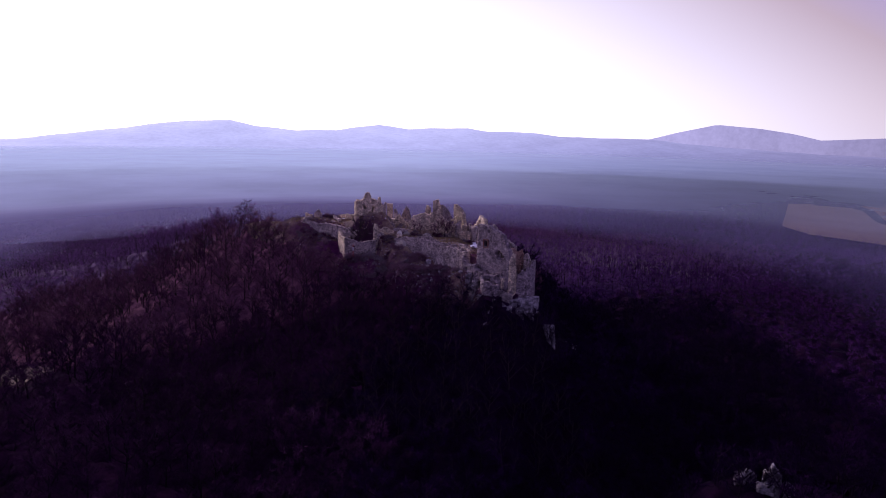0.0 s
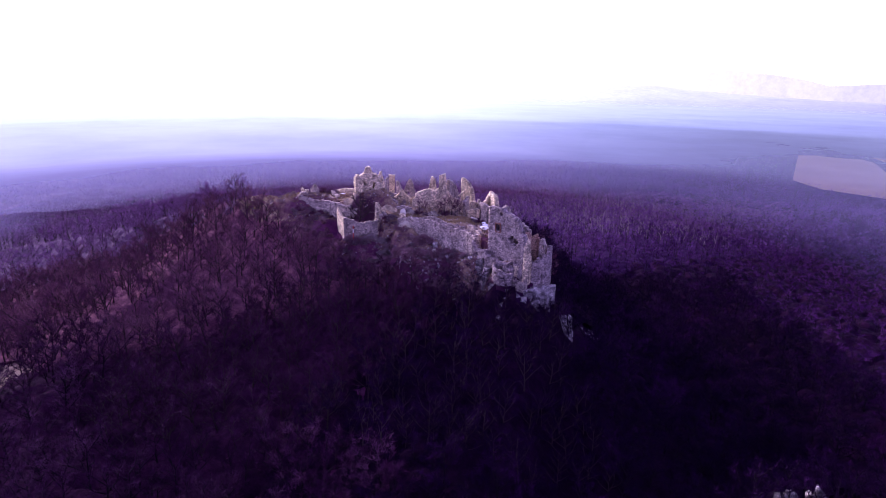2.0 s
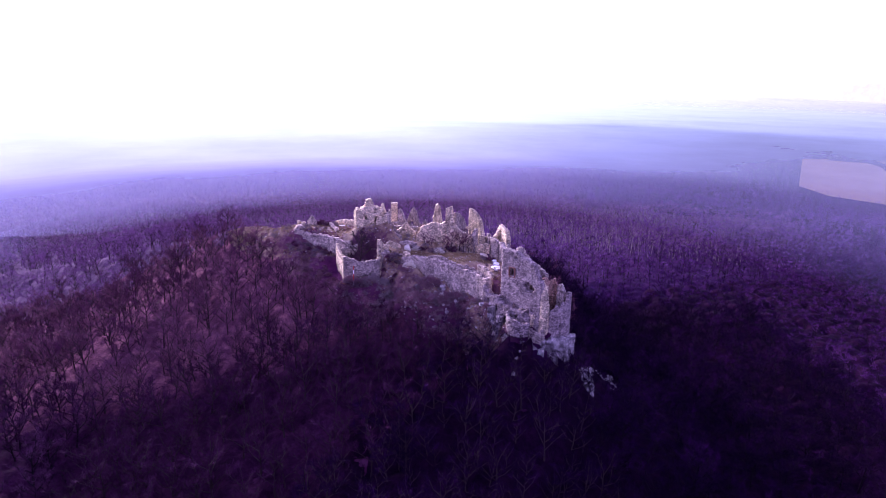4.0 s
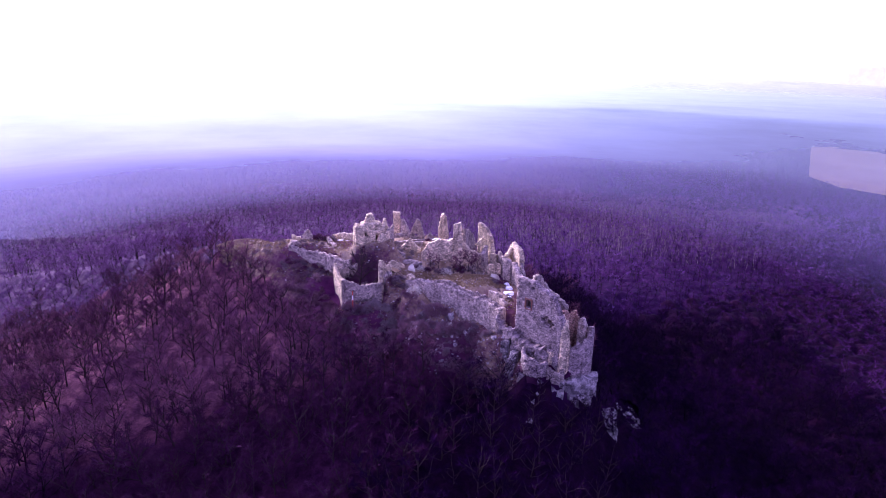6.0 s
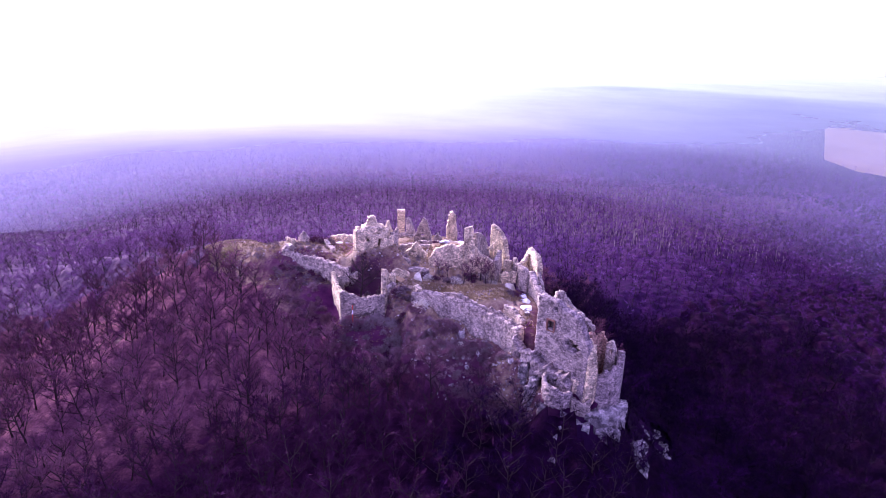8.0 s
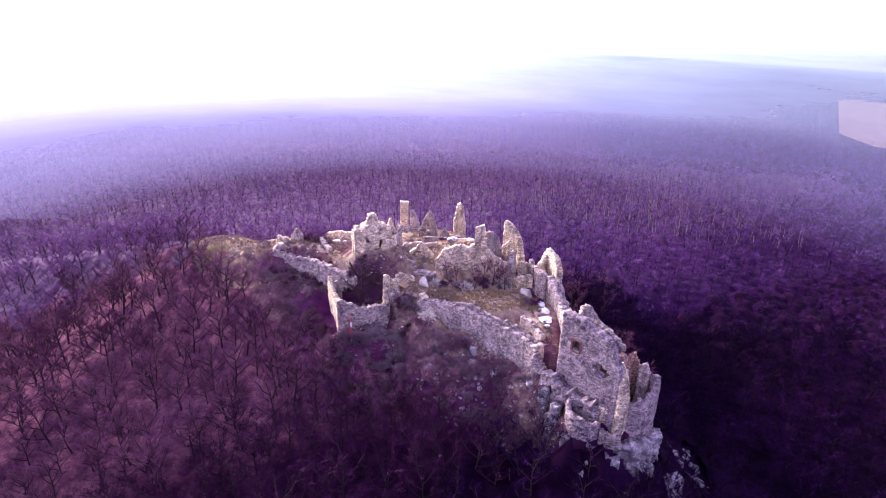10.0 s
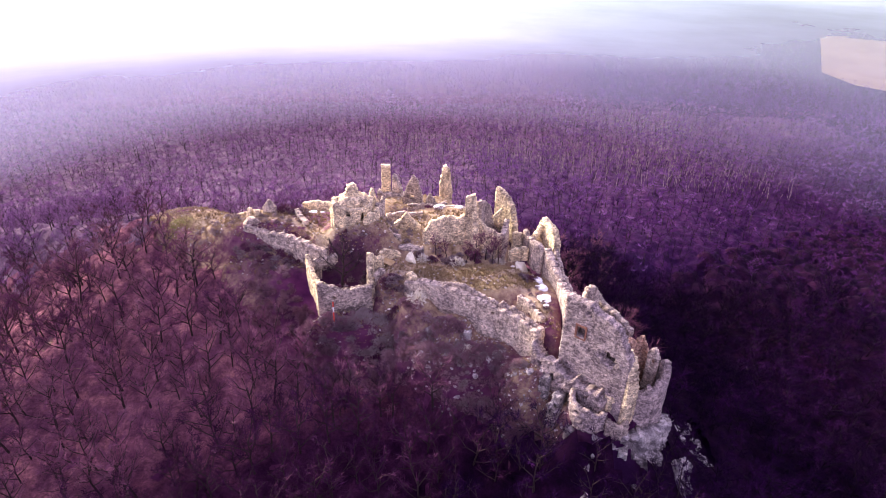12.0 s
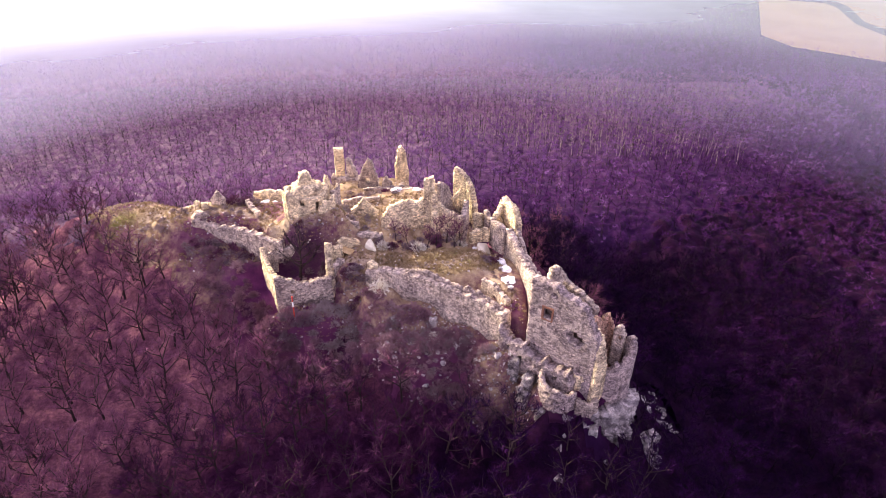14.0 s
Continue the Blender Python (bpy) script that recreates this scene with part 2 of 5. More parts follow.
def terrain(x, y, rough=1.0):
    x, y = np.asarray(x, float), np.asarray(y, float)
    best, spur = np.full(x.shape, -1e9), np.full(x.shape, -1e9)
    for (ax, ay, az), (bx, by, bz) in list(zip(CREST, CREST[1:])) + list(zip(SPUR, SPUR[1:])):
        dx, dy = bx - ax, by - ay
        t = np.clip(((x - ax) * dx + (y - ay) * dy) / (dx * dx + dy * dy), 0, 1)
        d = np.maximum(np.hypot(x - ax - t * dx, y - ay - t * dy) - 5, 0)
        h = az + t * (bz - az) - 32 * (1 - np.exp(-d / 40)) - 0.1 * d
        if (ax, ay, az) in SPUR:
            spur = np.maximum(spur, h)
        else:
            best = np.maximum(best, h)
    best = 6 * np.logaddexp(best / 6, spur / 6)
    side = x - 0.3 * (y + 60)
    best = best - 13 * smooth(20, 44, side) * (1 - smooth(70, 140, x)) * smooth(-170, -110, y) * (1 - smooth(10, 60, y))
    best = best + rough * (1.3 * wave(x, y, 3, 16) + 0.35 * wave(x, y, 4, 4))
    flat = -84 - 0.010 * np.maximum(np.hypot(x, y) - 900, 0) + rough * 1.5 * wave(x, y, 5, 160)
    z = 6 * np.logaddexp(best / 6, flat / 6)
    for cx, cy, rx, ry, level in PADS:
        w = 1 - smooth(0.45, 1.4, np.hypot((x - cx) / rx, (y - cy) / ry))
        z = z + (level + 0.3 * wave(x, y, 6, 5) - z) * w
    return z


def height(x, y):
    return float(terrain(np.array([x]), np.array([y]))[0])


def axis_steps(lo, hi, fine, coarse_to, count):
    core = np.arange(lo, hi + 0.01, fine)
    out = np.geomspace(fine, coarse_to, count).cumsum()
    out = out * (4400 / out[-1])
    return np.r_[(lo - out)[::-1], core, hi + out]


gx, gy = axis_steps(-125, 105, 1.0, 400, 70), axis_steps(-140, 60, 1.0, 400, 70)
X, Y = np.meshgrid(gx, gy)
Z = terrain(X, Y)
nx, ny = len(gx), len(gy)
idx = np.arange(nx * ny).reshape(ny, nx)
a_, b_, c_, d_ = idx[:-1, :-1].ravel(), idx[:-1, 1:].ravel(), idx[1:, 1:].ravel(), idx[1:, :-1].ravel()
me = mesh_from("ground", np.stack([X, Y, Z], -1).reshape(-1, 3), np.r_[np.c_[a_, b_, c_], np.c_[a_, c_, d_]], GROUND)
me.polygons.foreach_set("use_smooth", np.ones(len(me.polygons), bool))


def blob(cx, cy, rx, ry, soft=0.6):
    return 1 - smooth(1 - soft, 1 + soft, np.hypot((X - cx) / rx, (Y - cy) / ry) + 0.25 * wave(X, Y, 9, 3))


dry = np.max([0.9 * blob(-60, -8, 12, 6), 0.8 * blob(-76, 1, 7, 5), 0.55 * blob(-3, -42, 10, 5), 0.6 * blob(-58, -26, 12, 8, 0.9), 0.5 * blob(-76, -34, 14, 12, 0.9), 0.25 * blob(-38, -18, 14, 5), 0.5 * blob(-14, -34, 5, 5), 0.4 * blob(12, -54, 7, 6), blob(-10, 8, 18, 10), blob(-4, -12, 20, 20), blob(-54, -4, 20, 7), blob(4, -31, 16, 8), 0.5 * blob(-16, -29, 4, 4), blob(-82, 6, 10, 6),
              0.4 * blob(13.8, -43, 3, 8), blob(-112, -80, 9, 7)], 0)
grn = np.max([blob(-66, -4.5, 3, 4.2), 0.4 * blob(5, -30, 11, 4.5), 0.15 * blob(-56, -4, 10, 4)], 0)


def trail(pts, w):
    d = np.full(X.shape, 1e9)
    for (ax, ay), (bx, by) in zip(pts, pts[1:]):
        t = np.clip(((X - ax) * (bx - ax) + (Y - ay) * (by - ay)) / ((bx - ax) ** 2 + (by - ay) ** 2), 0, 1)
        d = np.minimum(d, np.hypot(X - ax - t * (bx - ax), Y - ay - t * (by - ay)))
    return 1 - smooth(w * 0.4, w, d)


dry = dry * (1 - 0.9 * blob(-25.5, -25.2, 8, 4)) * (1 - 0.9 * blob(13.4, -45, 2.6, 4.5))
way = np.max([trail([(-60, -2), (-46, -8), (-34, -12), (-30, -20), (-22, -21), (-16, -18)], 1.6),
              trail([(-19, -29), (-13, -29), (-6, -31), (4, -31), (11, -27), (14, -22)], 1.3),
              trail([(9, -30), (12, -37), (14, -42)], 1.0), 0.7 * blob(-58, -5, 4, 2), 0.6 * blob(-112, -80, 7, 5)], 0)
# ground painted as shaded: east, steep and lower slopes, and above the pit
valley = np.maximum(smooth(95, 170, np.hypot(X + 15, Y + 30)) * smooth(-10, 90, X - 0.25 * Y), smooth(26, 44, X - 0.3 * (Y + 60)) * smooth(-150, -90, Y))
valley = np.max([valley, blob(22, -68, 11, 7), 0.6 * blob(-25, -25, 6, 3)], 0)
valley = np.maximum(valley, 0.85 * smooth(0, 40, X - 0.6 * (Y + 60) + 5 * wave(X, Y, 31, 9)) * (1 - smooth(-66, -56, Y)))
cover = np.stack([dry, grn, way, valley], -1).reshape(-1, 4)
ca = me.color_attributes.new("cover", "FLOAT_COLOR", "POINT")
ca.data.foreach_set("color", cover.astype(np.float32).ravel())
tagged(new("ground", me), "wooded hill covered with reddish-brown leaf litter and dry grass, shade painted on some slopes", "ground", kind="structure")


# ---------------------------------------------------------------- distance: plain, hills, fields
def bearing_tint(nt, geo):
    """Painted haze tone by bearing from the hill: brightest towards the sun, dimming to violet away from it."""
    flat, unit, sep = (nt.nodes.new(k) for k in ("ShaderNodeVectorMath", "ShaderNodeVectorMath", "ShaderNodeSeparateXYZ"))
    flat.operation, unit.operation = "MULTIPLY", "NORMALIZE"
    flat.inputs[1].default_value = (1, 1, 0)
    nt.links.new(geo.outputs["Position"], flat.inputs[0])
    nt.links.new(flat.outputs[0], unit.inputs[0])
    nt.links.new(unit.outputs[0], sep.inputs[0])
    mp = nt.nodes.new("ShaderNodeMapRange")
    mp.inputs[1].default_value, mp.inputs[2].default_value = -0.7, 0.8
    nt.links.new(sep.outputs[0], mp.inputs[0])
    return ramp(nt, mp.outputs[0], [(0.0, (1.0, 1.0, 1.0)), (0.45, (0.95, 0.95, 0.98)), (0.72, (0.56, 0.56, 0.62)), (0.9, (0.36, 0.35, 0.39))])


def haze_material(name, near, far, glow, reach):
    """Far woodland: dark canopy, with pale blue valley haze painted on as glow that grows with distance."""
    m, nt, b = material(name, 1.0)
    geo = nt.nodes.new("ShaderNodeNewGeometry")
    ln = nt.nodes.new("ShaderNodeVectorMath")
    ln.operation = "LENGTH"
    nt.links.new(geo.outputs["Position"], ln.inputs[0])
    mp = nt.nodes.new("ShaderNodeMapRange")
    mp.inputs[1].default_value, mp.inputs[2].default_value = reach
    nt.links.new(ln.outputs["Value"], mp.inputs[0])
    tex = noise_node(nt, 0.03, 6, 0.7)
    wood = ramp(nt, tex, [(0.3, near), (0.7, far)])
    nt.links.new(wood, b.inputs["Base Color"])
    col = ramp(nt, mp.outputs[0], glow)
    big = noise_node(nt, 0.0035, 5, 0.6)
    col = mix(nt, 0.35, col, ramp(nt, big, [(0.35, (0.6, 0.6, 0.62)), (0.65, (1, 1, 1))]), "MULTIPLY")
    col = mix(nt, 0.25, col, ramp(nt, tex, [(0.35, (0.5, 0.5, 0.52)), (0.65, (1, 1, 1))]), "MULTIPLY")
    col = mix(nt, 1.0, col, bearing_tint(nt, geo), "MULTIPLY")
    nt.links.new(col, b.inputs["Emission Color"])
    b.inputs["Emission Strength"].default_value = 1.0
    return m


# haze put into emission: the plain and hills glow paler with distance
HAZE = haze_material("far_woodland_haze_glow", (0.05, 0.036, 0.066), (0.085, 0.06, 0.10),
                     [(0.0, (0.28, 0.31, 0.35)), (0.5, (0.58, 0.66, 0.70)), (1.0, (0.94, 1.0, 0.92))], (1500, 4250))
FARHILL = haze_material("haze_glow_hills", (0.06, 0.05, 0.06), (0.09, 0.08, 0.09),
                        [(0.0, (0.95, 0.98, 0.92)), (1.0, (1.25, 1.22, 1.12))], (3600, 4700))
FIELD = plain("stubble_field", (0.24, 0.155, 0.09), (0.31, 0.21, 0.13), 0.02)


def haze_sheet_material():
    """A thin sheet standing in for haze in the air: clear near the hill, denser and paler with distance."""
    m = bpy.data.materials.new("haze_sheet")
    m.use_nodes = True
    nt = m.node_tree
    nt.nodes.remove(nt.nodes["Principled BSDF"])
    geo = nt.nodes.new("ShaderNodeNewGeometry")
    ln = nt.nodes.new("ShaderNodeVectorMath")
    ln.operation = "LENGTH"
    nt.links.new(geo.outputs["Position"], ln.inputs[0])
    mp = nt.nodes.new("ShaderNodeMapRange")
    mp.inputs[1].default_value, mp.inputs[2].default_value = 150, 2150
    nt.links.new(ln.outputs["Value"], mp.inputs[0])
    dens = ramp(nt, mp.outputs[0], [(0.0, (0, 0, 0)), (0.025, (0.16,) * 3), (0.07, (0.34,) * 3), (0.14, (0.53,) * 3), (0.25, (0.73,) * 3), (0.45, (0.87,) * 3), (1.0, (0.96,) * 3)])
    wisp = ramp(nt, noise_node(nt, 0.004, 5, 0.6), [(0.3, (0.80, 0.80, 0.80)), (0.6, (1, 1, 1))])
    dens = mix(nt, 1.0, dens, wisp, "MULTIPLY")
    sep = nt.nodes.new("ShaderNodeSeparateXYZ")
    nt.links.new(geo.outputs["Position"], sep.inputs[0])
    side = nt.nodes.new("ShaderNodeMapRange")  # the painted haze thins towards the east, away from the sunward glare
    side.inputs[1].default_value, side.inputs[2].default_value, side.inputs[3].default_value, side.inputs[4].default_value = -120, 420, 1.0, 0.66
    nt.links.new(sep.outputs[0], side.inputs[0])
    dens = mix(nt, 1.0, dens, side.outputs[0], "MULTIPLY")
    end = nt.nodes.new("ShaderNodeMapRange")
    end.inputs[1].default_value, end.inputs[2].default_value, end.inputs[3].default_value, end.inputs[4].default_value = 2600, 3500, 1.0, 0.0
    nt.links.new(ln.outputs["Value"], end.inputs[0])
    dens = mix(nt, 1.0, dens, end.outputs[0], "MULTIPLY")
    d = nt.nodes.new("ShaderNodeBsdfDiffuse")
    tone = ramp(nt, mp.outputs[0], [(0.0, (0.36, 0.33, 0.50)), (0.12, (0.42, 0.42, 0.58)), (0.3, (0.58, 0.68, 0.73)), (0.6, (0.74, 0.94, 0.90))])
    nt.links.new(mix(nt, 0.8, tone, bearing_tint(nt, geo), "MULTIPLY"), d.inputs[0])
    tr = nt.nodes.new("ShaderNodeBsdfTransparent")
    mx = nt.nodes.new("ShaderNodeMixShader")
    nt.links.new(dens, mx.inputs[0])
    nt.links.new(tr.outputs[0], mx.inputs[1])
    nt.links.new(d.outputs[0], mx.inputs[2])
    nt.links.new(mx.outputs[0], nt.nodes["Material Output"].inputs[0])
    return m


HAZE_SHEET = haze_sheet_material()

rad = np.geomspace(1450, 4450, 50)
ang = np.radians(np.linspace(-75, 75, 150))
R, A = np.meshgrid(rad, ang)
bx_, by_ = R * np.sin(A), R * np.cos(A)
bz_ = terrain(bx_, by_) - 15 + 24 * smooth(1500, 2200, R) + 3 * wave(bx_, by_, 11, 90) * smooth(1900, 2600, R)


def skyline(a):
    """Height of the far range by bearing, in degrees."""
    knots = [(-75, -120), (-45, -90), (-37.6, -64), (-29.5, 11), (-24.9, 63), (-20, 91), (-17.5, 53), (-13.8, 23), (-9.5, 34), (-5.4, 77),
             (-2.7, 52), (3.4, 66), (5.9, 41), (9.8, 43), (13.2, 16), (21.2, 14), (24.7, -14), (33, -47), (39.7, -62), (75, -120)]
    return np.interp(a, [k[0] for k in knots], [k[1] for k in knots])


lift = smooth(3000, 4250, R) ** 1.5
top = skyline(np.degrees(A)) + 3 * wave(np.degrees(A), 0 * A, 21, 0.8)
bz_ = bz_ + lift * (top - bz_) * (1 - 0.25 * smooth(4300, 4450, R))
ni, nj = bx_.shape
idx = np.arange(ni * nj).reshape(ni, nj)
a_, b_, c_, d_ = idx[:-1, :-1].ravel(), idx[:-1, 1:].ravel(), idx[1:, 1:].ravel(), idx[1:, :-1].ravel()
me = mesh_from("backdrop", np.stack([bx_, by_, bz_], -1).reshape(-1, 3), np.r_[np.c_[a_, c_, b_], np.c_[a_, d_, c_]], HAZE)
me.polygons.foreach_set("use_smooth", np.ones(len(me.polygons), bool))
tagged(new("backdrop", me), "wooded plain rising to a low range of hills, haze painted on as glow", "backdrop", kind="structure")

ang2 = np.radians(np.linspace(12, 45, 60))
hx, hz = np.degrees(ang2), -40 + 0 * ang2
hz = np.interp(hx, [12, 19, 21.2, 23.6, 26.8, 30.2, 32.8, 35, 39.5, 45], [-60, -30, 12, 67, 130, 106, 71, 28, 57, 30]) + 3 * wave(hx, 0 * hx, 22, 1.1)
vv = np.concatenate([np.stack([4650 * np.sin(ang2), 4650 * np.cos(ang2), 0 * hz - 160], -1),
                     np.stack([4680 * np.sin(ang2), 4680 * np.cos(ang2), hz], -1)])
n = len(ang2)
i = np.arange(n - 1)
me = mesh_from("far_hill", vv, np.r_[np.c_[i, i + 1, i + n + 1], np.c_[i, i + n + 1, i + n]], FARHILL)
tagged(new("backdrop_hill", me), "hill far behind the valley, pale blue with painted haze glow", "hill", kind="structure")


def field_patch(name, corners, label):
    """A pale field in the woods, laid over the plain."""
    bm = bmesh.new()
    f = bm.faces.new([bm.verts.new((x, y, 0)) for x, y in corners])
    bmesh.ops.triangulate(bm, faces=[f])
    for _ in range(3):
        bmesh.ops.subdivide_edges(bm, edges=bm.edges[:], cuts=1, use_grid_fill=True)
    for v in bm.verts:
        v.co.z = -74.5
    me = bpy.data.meshes.new(name)
    bm.to_mesh(me)
    bm.free()
    me.materials.append(FIELD)
    tagged(new(name, me), label, "field", kind="structure")


field_patch("field", [(668, 850), (490, 570), (486, 503), (540, 426), (560, 420), (642, 535), (668, 628), (742, 757), (752, 800), (700, 835), (720, 850)],
            "pale stubble field among bare woods")
field_patch("field", [(790, 830), (765, 760), (692, 640), (668, 535), (600, 400), (900, 300), (1100, 600), (1000, 850)], "pale field behind a strip of trees")

# added sheet above the woods whose colour imitates distance haze
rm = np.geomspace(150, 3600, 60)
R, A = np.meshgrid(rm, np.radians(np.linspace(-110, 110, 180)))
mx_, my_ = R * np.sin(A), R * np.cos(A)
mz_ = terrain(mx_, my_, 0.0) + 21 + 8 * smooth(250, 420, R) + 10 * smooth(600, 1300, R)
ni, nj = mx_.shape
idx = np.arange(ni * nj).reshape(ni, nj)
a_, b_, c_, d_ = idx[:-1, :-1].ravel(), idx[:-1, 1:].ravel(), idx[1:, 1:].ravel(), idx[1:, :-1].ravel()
me = mesh_from("mist", np.stack([mx_, my_, mz_], -1).reshape(-1, 3), np.r_[np.c_[a_, c_, b_], np.c_[a_, d_, c_]], HAZE_SHEET)
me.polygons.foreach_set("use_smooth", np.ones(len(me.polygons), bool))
tagged(new("haze_sheet", me), "thin sheet of painted bluish haze over the valley woods", "mist", kind="stuff")


# ---------------------------------------------------------------- ruined masonry
def ruin_mesh(name, line, thick, mat, seed, cell=0.32, rag=0.8, holes=(), bulge=0.085, closed=False):
    """A broken wall of rough masonry. line: (x, y, foot, top) along its middle; holes: (metres along, height of sill, width, height).
    Built from cells that share their corners, so that its top and ends break off raggedly and openings go through."""
    rng = np.random.RandomState(seed)
    p = np.array(list(line) + ([line[0]] if closed else []), float)
    seg = np.hypot(*np.diff(p[:, :2], axis=0).T)
    s = np.r_[0, seg.cumsum()]
    nu = max(2, int(round(s[-1] / cell)))
    u = np.linspace(0, s[-1], nu + 1)
    cx, cy, foot, top = (np.interp(u, s, p[:, k]) for k in range(4))
    tx, ty = np.gradient(cx), np.gradient(cy)
    ln = np.hypot(tx, ty)
    qx, qy = -ty / ln, tx / ln
    z0, z1 = foot.min(), (top + rag * 1.6).max()
    nv = max(2, int(round((z1 - z0) / cell)))
    zz = np.linspace(z0, z1, nv + 1)
    um, zm = (u[:-1] + u[1:]) / 2, (zz[:-1] + zz[1:]) / 2
    lim = top + rag * (0.5 * wave(u, 0 * u, seed, 1.6) + 0.4 * wave(u, 0 * u, seed + 1, 0.55)) + rag * 0.18 * rng.uniform(-1, 1, nu + 1)
    if closed:
        lim[-1] = lim[0]
    lo = np.minimum(lim[:-1], lim[1:])
    alive = (zz[None, :-1] < lo[:, None] - 0.1) & (zm[None, :] > np.interp(um, u, foot)[:, None] - cell)
    for hs, hz, hw, hh in holes:
        alive &= ~((abs(um - hs) < hw / 2)[:, None] & ((zm > hz) & (zm < hz + hh))[None, :])
    U, V = np.meshgrid(np.arange(nu + 1), np.arange(nv + 1), indexing="ij")
    j1 = rng.uniform(-1, 1, (4, nu + 1, nv + 1))
    if closed:
        j1[:, -1] = j1[:, 0]
    verts = []
    for side in (-1, 1):
        w = thick / 2 * (1.0 + 0.25 * np.clip(1 - V / max(nv, 1), 0, 1))
        off = side * w + bulge * j1[0 if side < 0 else 1] + 0.07 * wave(u[U], zz[V], seed + 5, 1.4)
        along = 0.25 * cell * j1[2]
        verts.append(np.stack([cx[U] + qx[U] * off + tx[U] / ln[U] * along, cy[U] + qy[U] * off + ty[U] / ln[U] * along,
                               np.minimum(zz[V] + 0.25 * cell * j1[3], lim[U] + 0.12 * j1[side])], -1))
    verts = np.concatenate([v.reshape(-1, 3) for v in verts])
    n1 = (nu + 1) * (nv + 1)
    nid = lambda i, j, k: k * n1 + i * (nv + 1) + j
    tris = []

    def quad(a, b, c, d):
        tris.extend(((a, b, c), (a, c, d)))

    for i in range(nu):
        for j in range(nv):
            if not alive[i, j]:
                continue
            f = [[nid(i, j, k), nid(i + 1, j, k), nid(i + 1, j + 1, k), nid(i, j + 1, k)] for k in (0, 1)]
            quad(*f[0])
            quad(*f[1][::-1])
            if j + 1 >= nv or not alive[i, j + 1]:
                quad(f[0][3], f[0][2], f[1][2], f[1][3])
            if j > 0 and not alive[i, j - 1]:
                quad(f[0][1], f[0][0], f[1][0], f[1][1])
            left, right = (i - 1) % nu if closed else i - 1, (i + 1) % nu if closed else i + 1
            if left < 0 or not alive[left, j]:
                quad(f[0][0], f[0][3], f[1][3], f[1][0])
            if right >= nu or not alive[right, j]:
                quad(f[0][2], f[0][1], f[1][1], f[1][2])
    used, inv = np.unique(np.array(tris), return_inverse=True)
    return mesh_from(name, verts[used], inv.reshape(-1, 3), mat)


def ruin(name, label, pieces, group=""):
    """One ruin: an Empty with wall pieces under it. pieces: (part name, line, thickness, material, seed, options)."""
    x, y, z = pieces[0][1][0][:3]
    top = thing(name, 0, 0, 0, label, name.replace("_", " "), group)
    for pname, line, thick, mat, seed, opts in pieces:
        opts = dict(opts)
        plabel = opts.pop("label", "")
        part(pname, ruin_mesh(pname, line, thick, mat, seed, **opts), top, plabel)
    return top


def arc(cx, cy, r, a0, a1, n, foot, tops):
    """Points of an arc in plan; tops are spread evenly along it."""
    a = np.radians(np.linspace(a0, a1, n))
    t = np.interp(np.linspace(0, 1, n), np.linspace(0, 1, len(tops)), tops)
    return [(cx + r * math.cos(k), cy + r * math.sin(k), foot, float(h)) for k, h in zip(a, t)]


# long curtain wall along the yard
ruin("curtain_wall", "long curving curtain wall of grey rubble masonry with broken top", [
    ("wall", [(-12.4, -32.4, 5, 10.6), (-7, -34.6, 5, 10.9), (-1, -37.6, 4, 11.0), (5, -41.2, 2.5, 9.9), (8.8, -44.2, 2.5, 9.5), (11.6, -48.2, 2, 9.2)],
     1.9, STONE, 11, dict(rag=0.45, holes=((13.2, 9.0, 0.6, 0.8), (18.6, 8.2, 0.6, 0.7)))),
    ("parapet", [(-12.0, -31.8, 8, 11.9), (-10.8, -32.4, 8, 11.5), (-10.0, -32.6, 8, 10.8)], 1.2, STONE_PALE, 12, dict(rag=0.6)),
    ("coping", [(-5, -35, 10, 11.6), (-1, -37.2, 10, 11.8), (3, -39.4, 9, 10.8), (8, -43.0, 9, 10.3), (11, -46.8, 8, 10.0)], 0.8, STONE_DARK, 13, dict(rag=0.6)),
])

# palace wall with the window
def frame_piece(name, s, z, w, h, parent, mat):
    """A flat bar of a window surround, set on the face of the palace wall."""
    bm = bmesh.new()
    bmesh.ops.create_cube(bm, size=1.0)
    bmesh.ops.scale(bm, vec=(w, 0.35, h), verts=bm.verts)
    bmesh.ops.subdivide_edges(bm, edges=bm.edges[:], cuts=2, use_grid_fill=True)
    for v in bm.verts:
        v.co += Vector([0.05 * noise.noise(v.co * 3 + Vector((s + k * 9, z, w))) for k in range(3)])
    me = bpy.data.meshes.new(name)
    bm.to_mesh(me)
    bm.free()
    me.materials.append(mat)
    part(name, me, parent).matrix_local = pose(14.3 + 0.707 * s, -51.4 - 0.707 * s, z, 0, 0, -45)


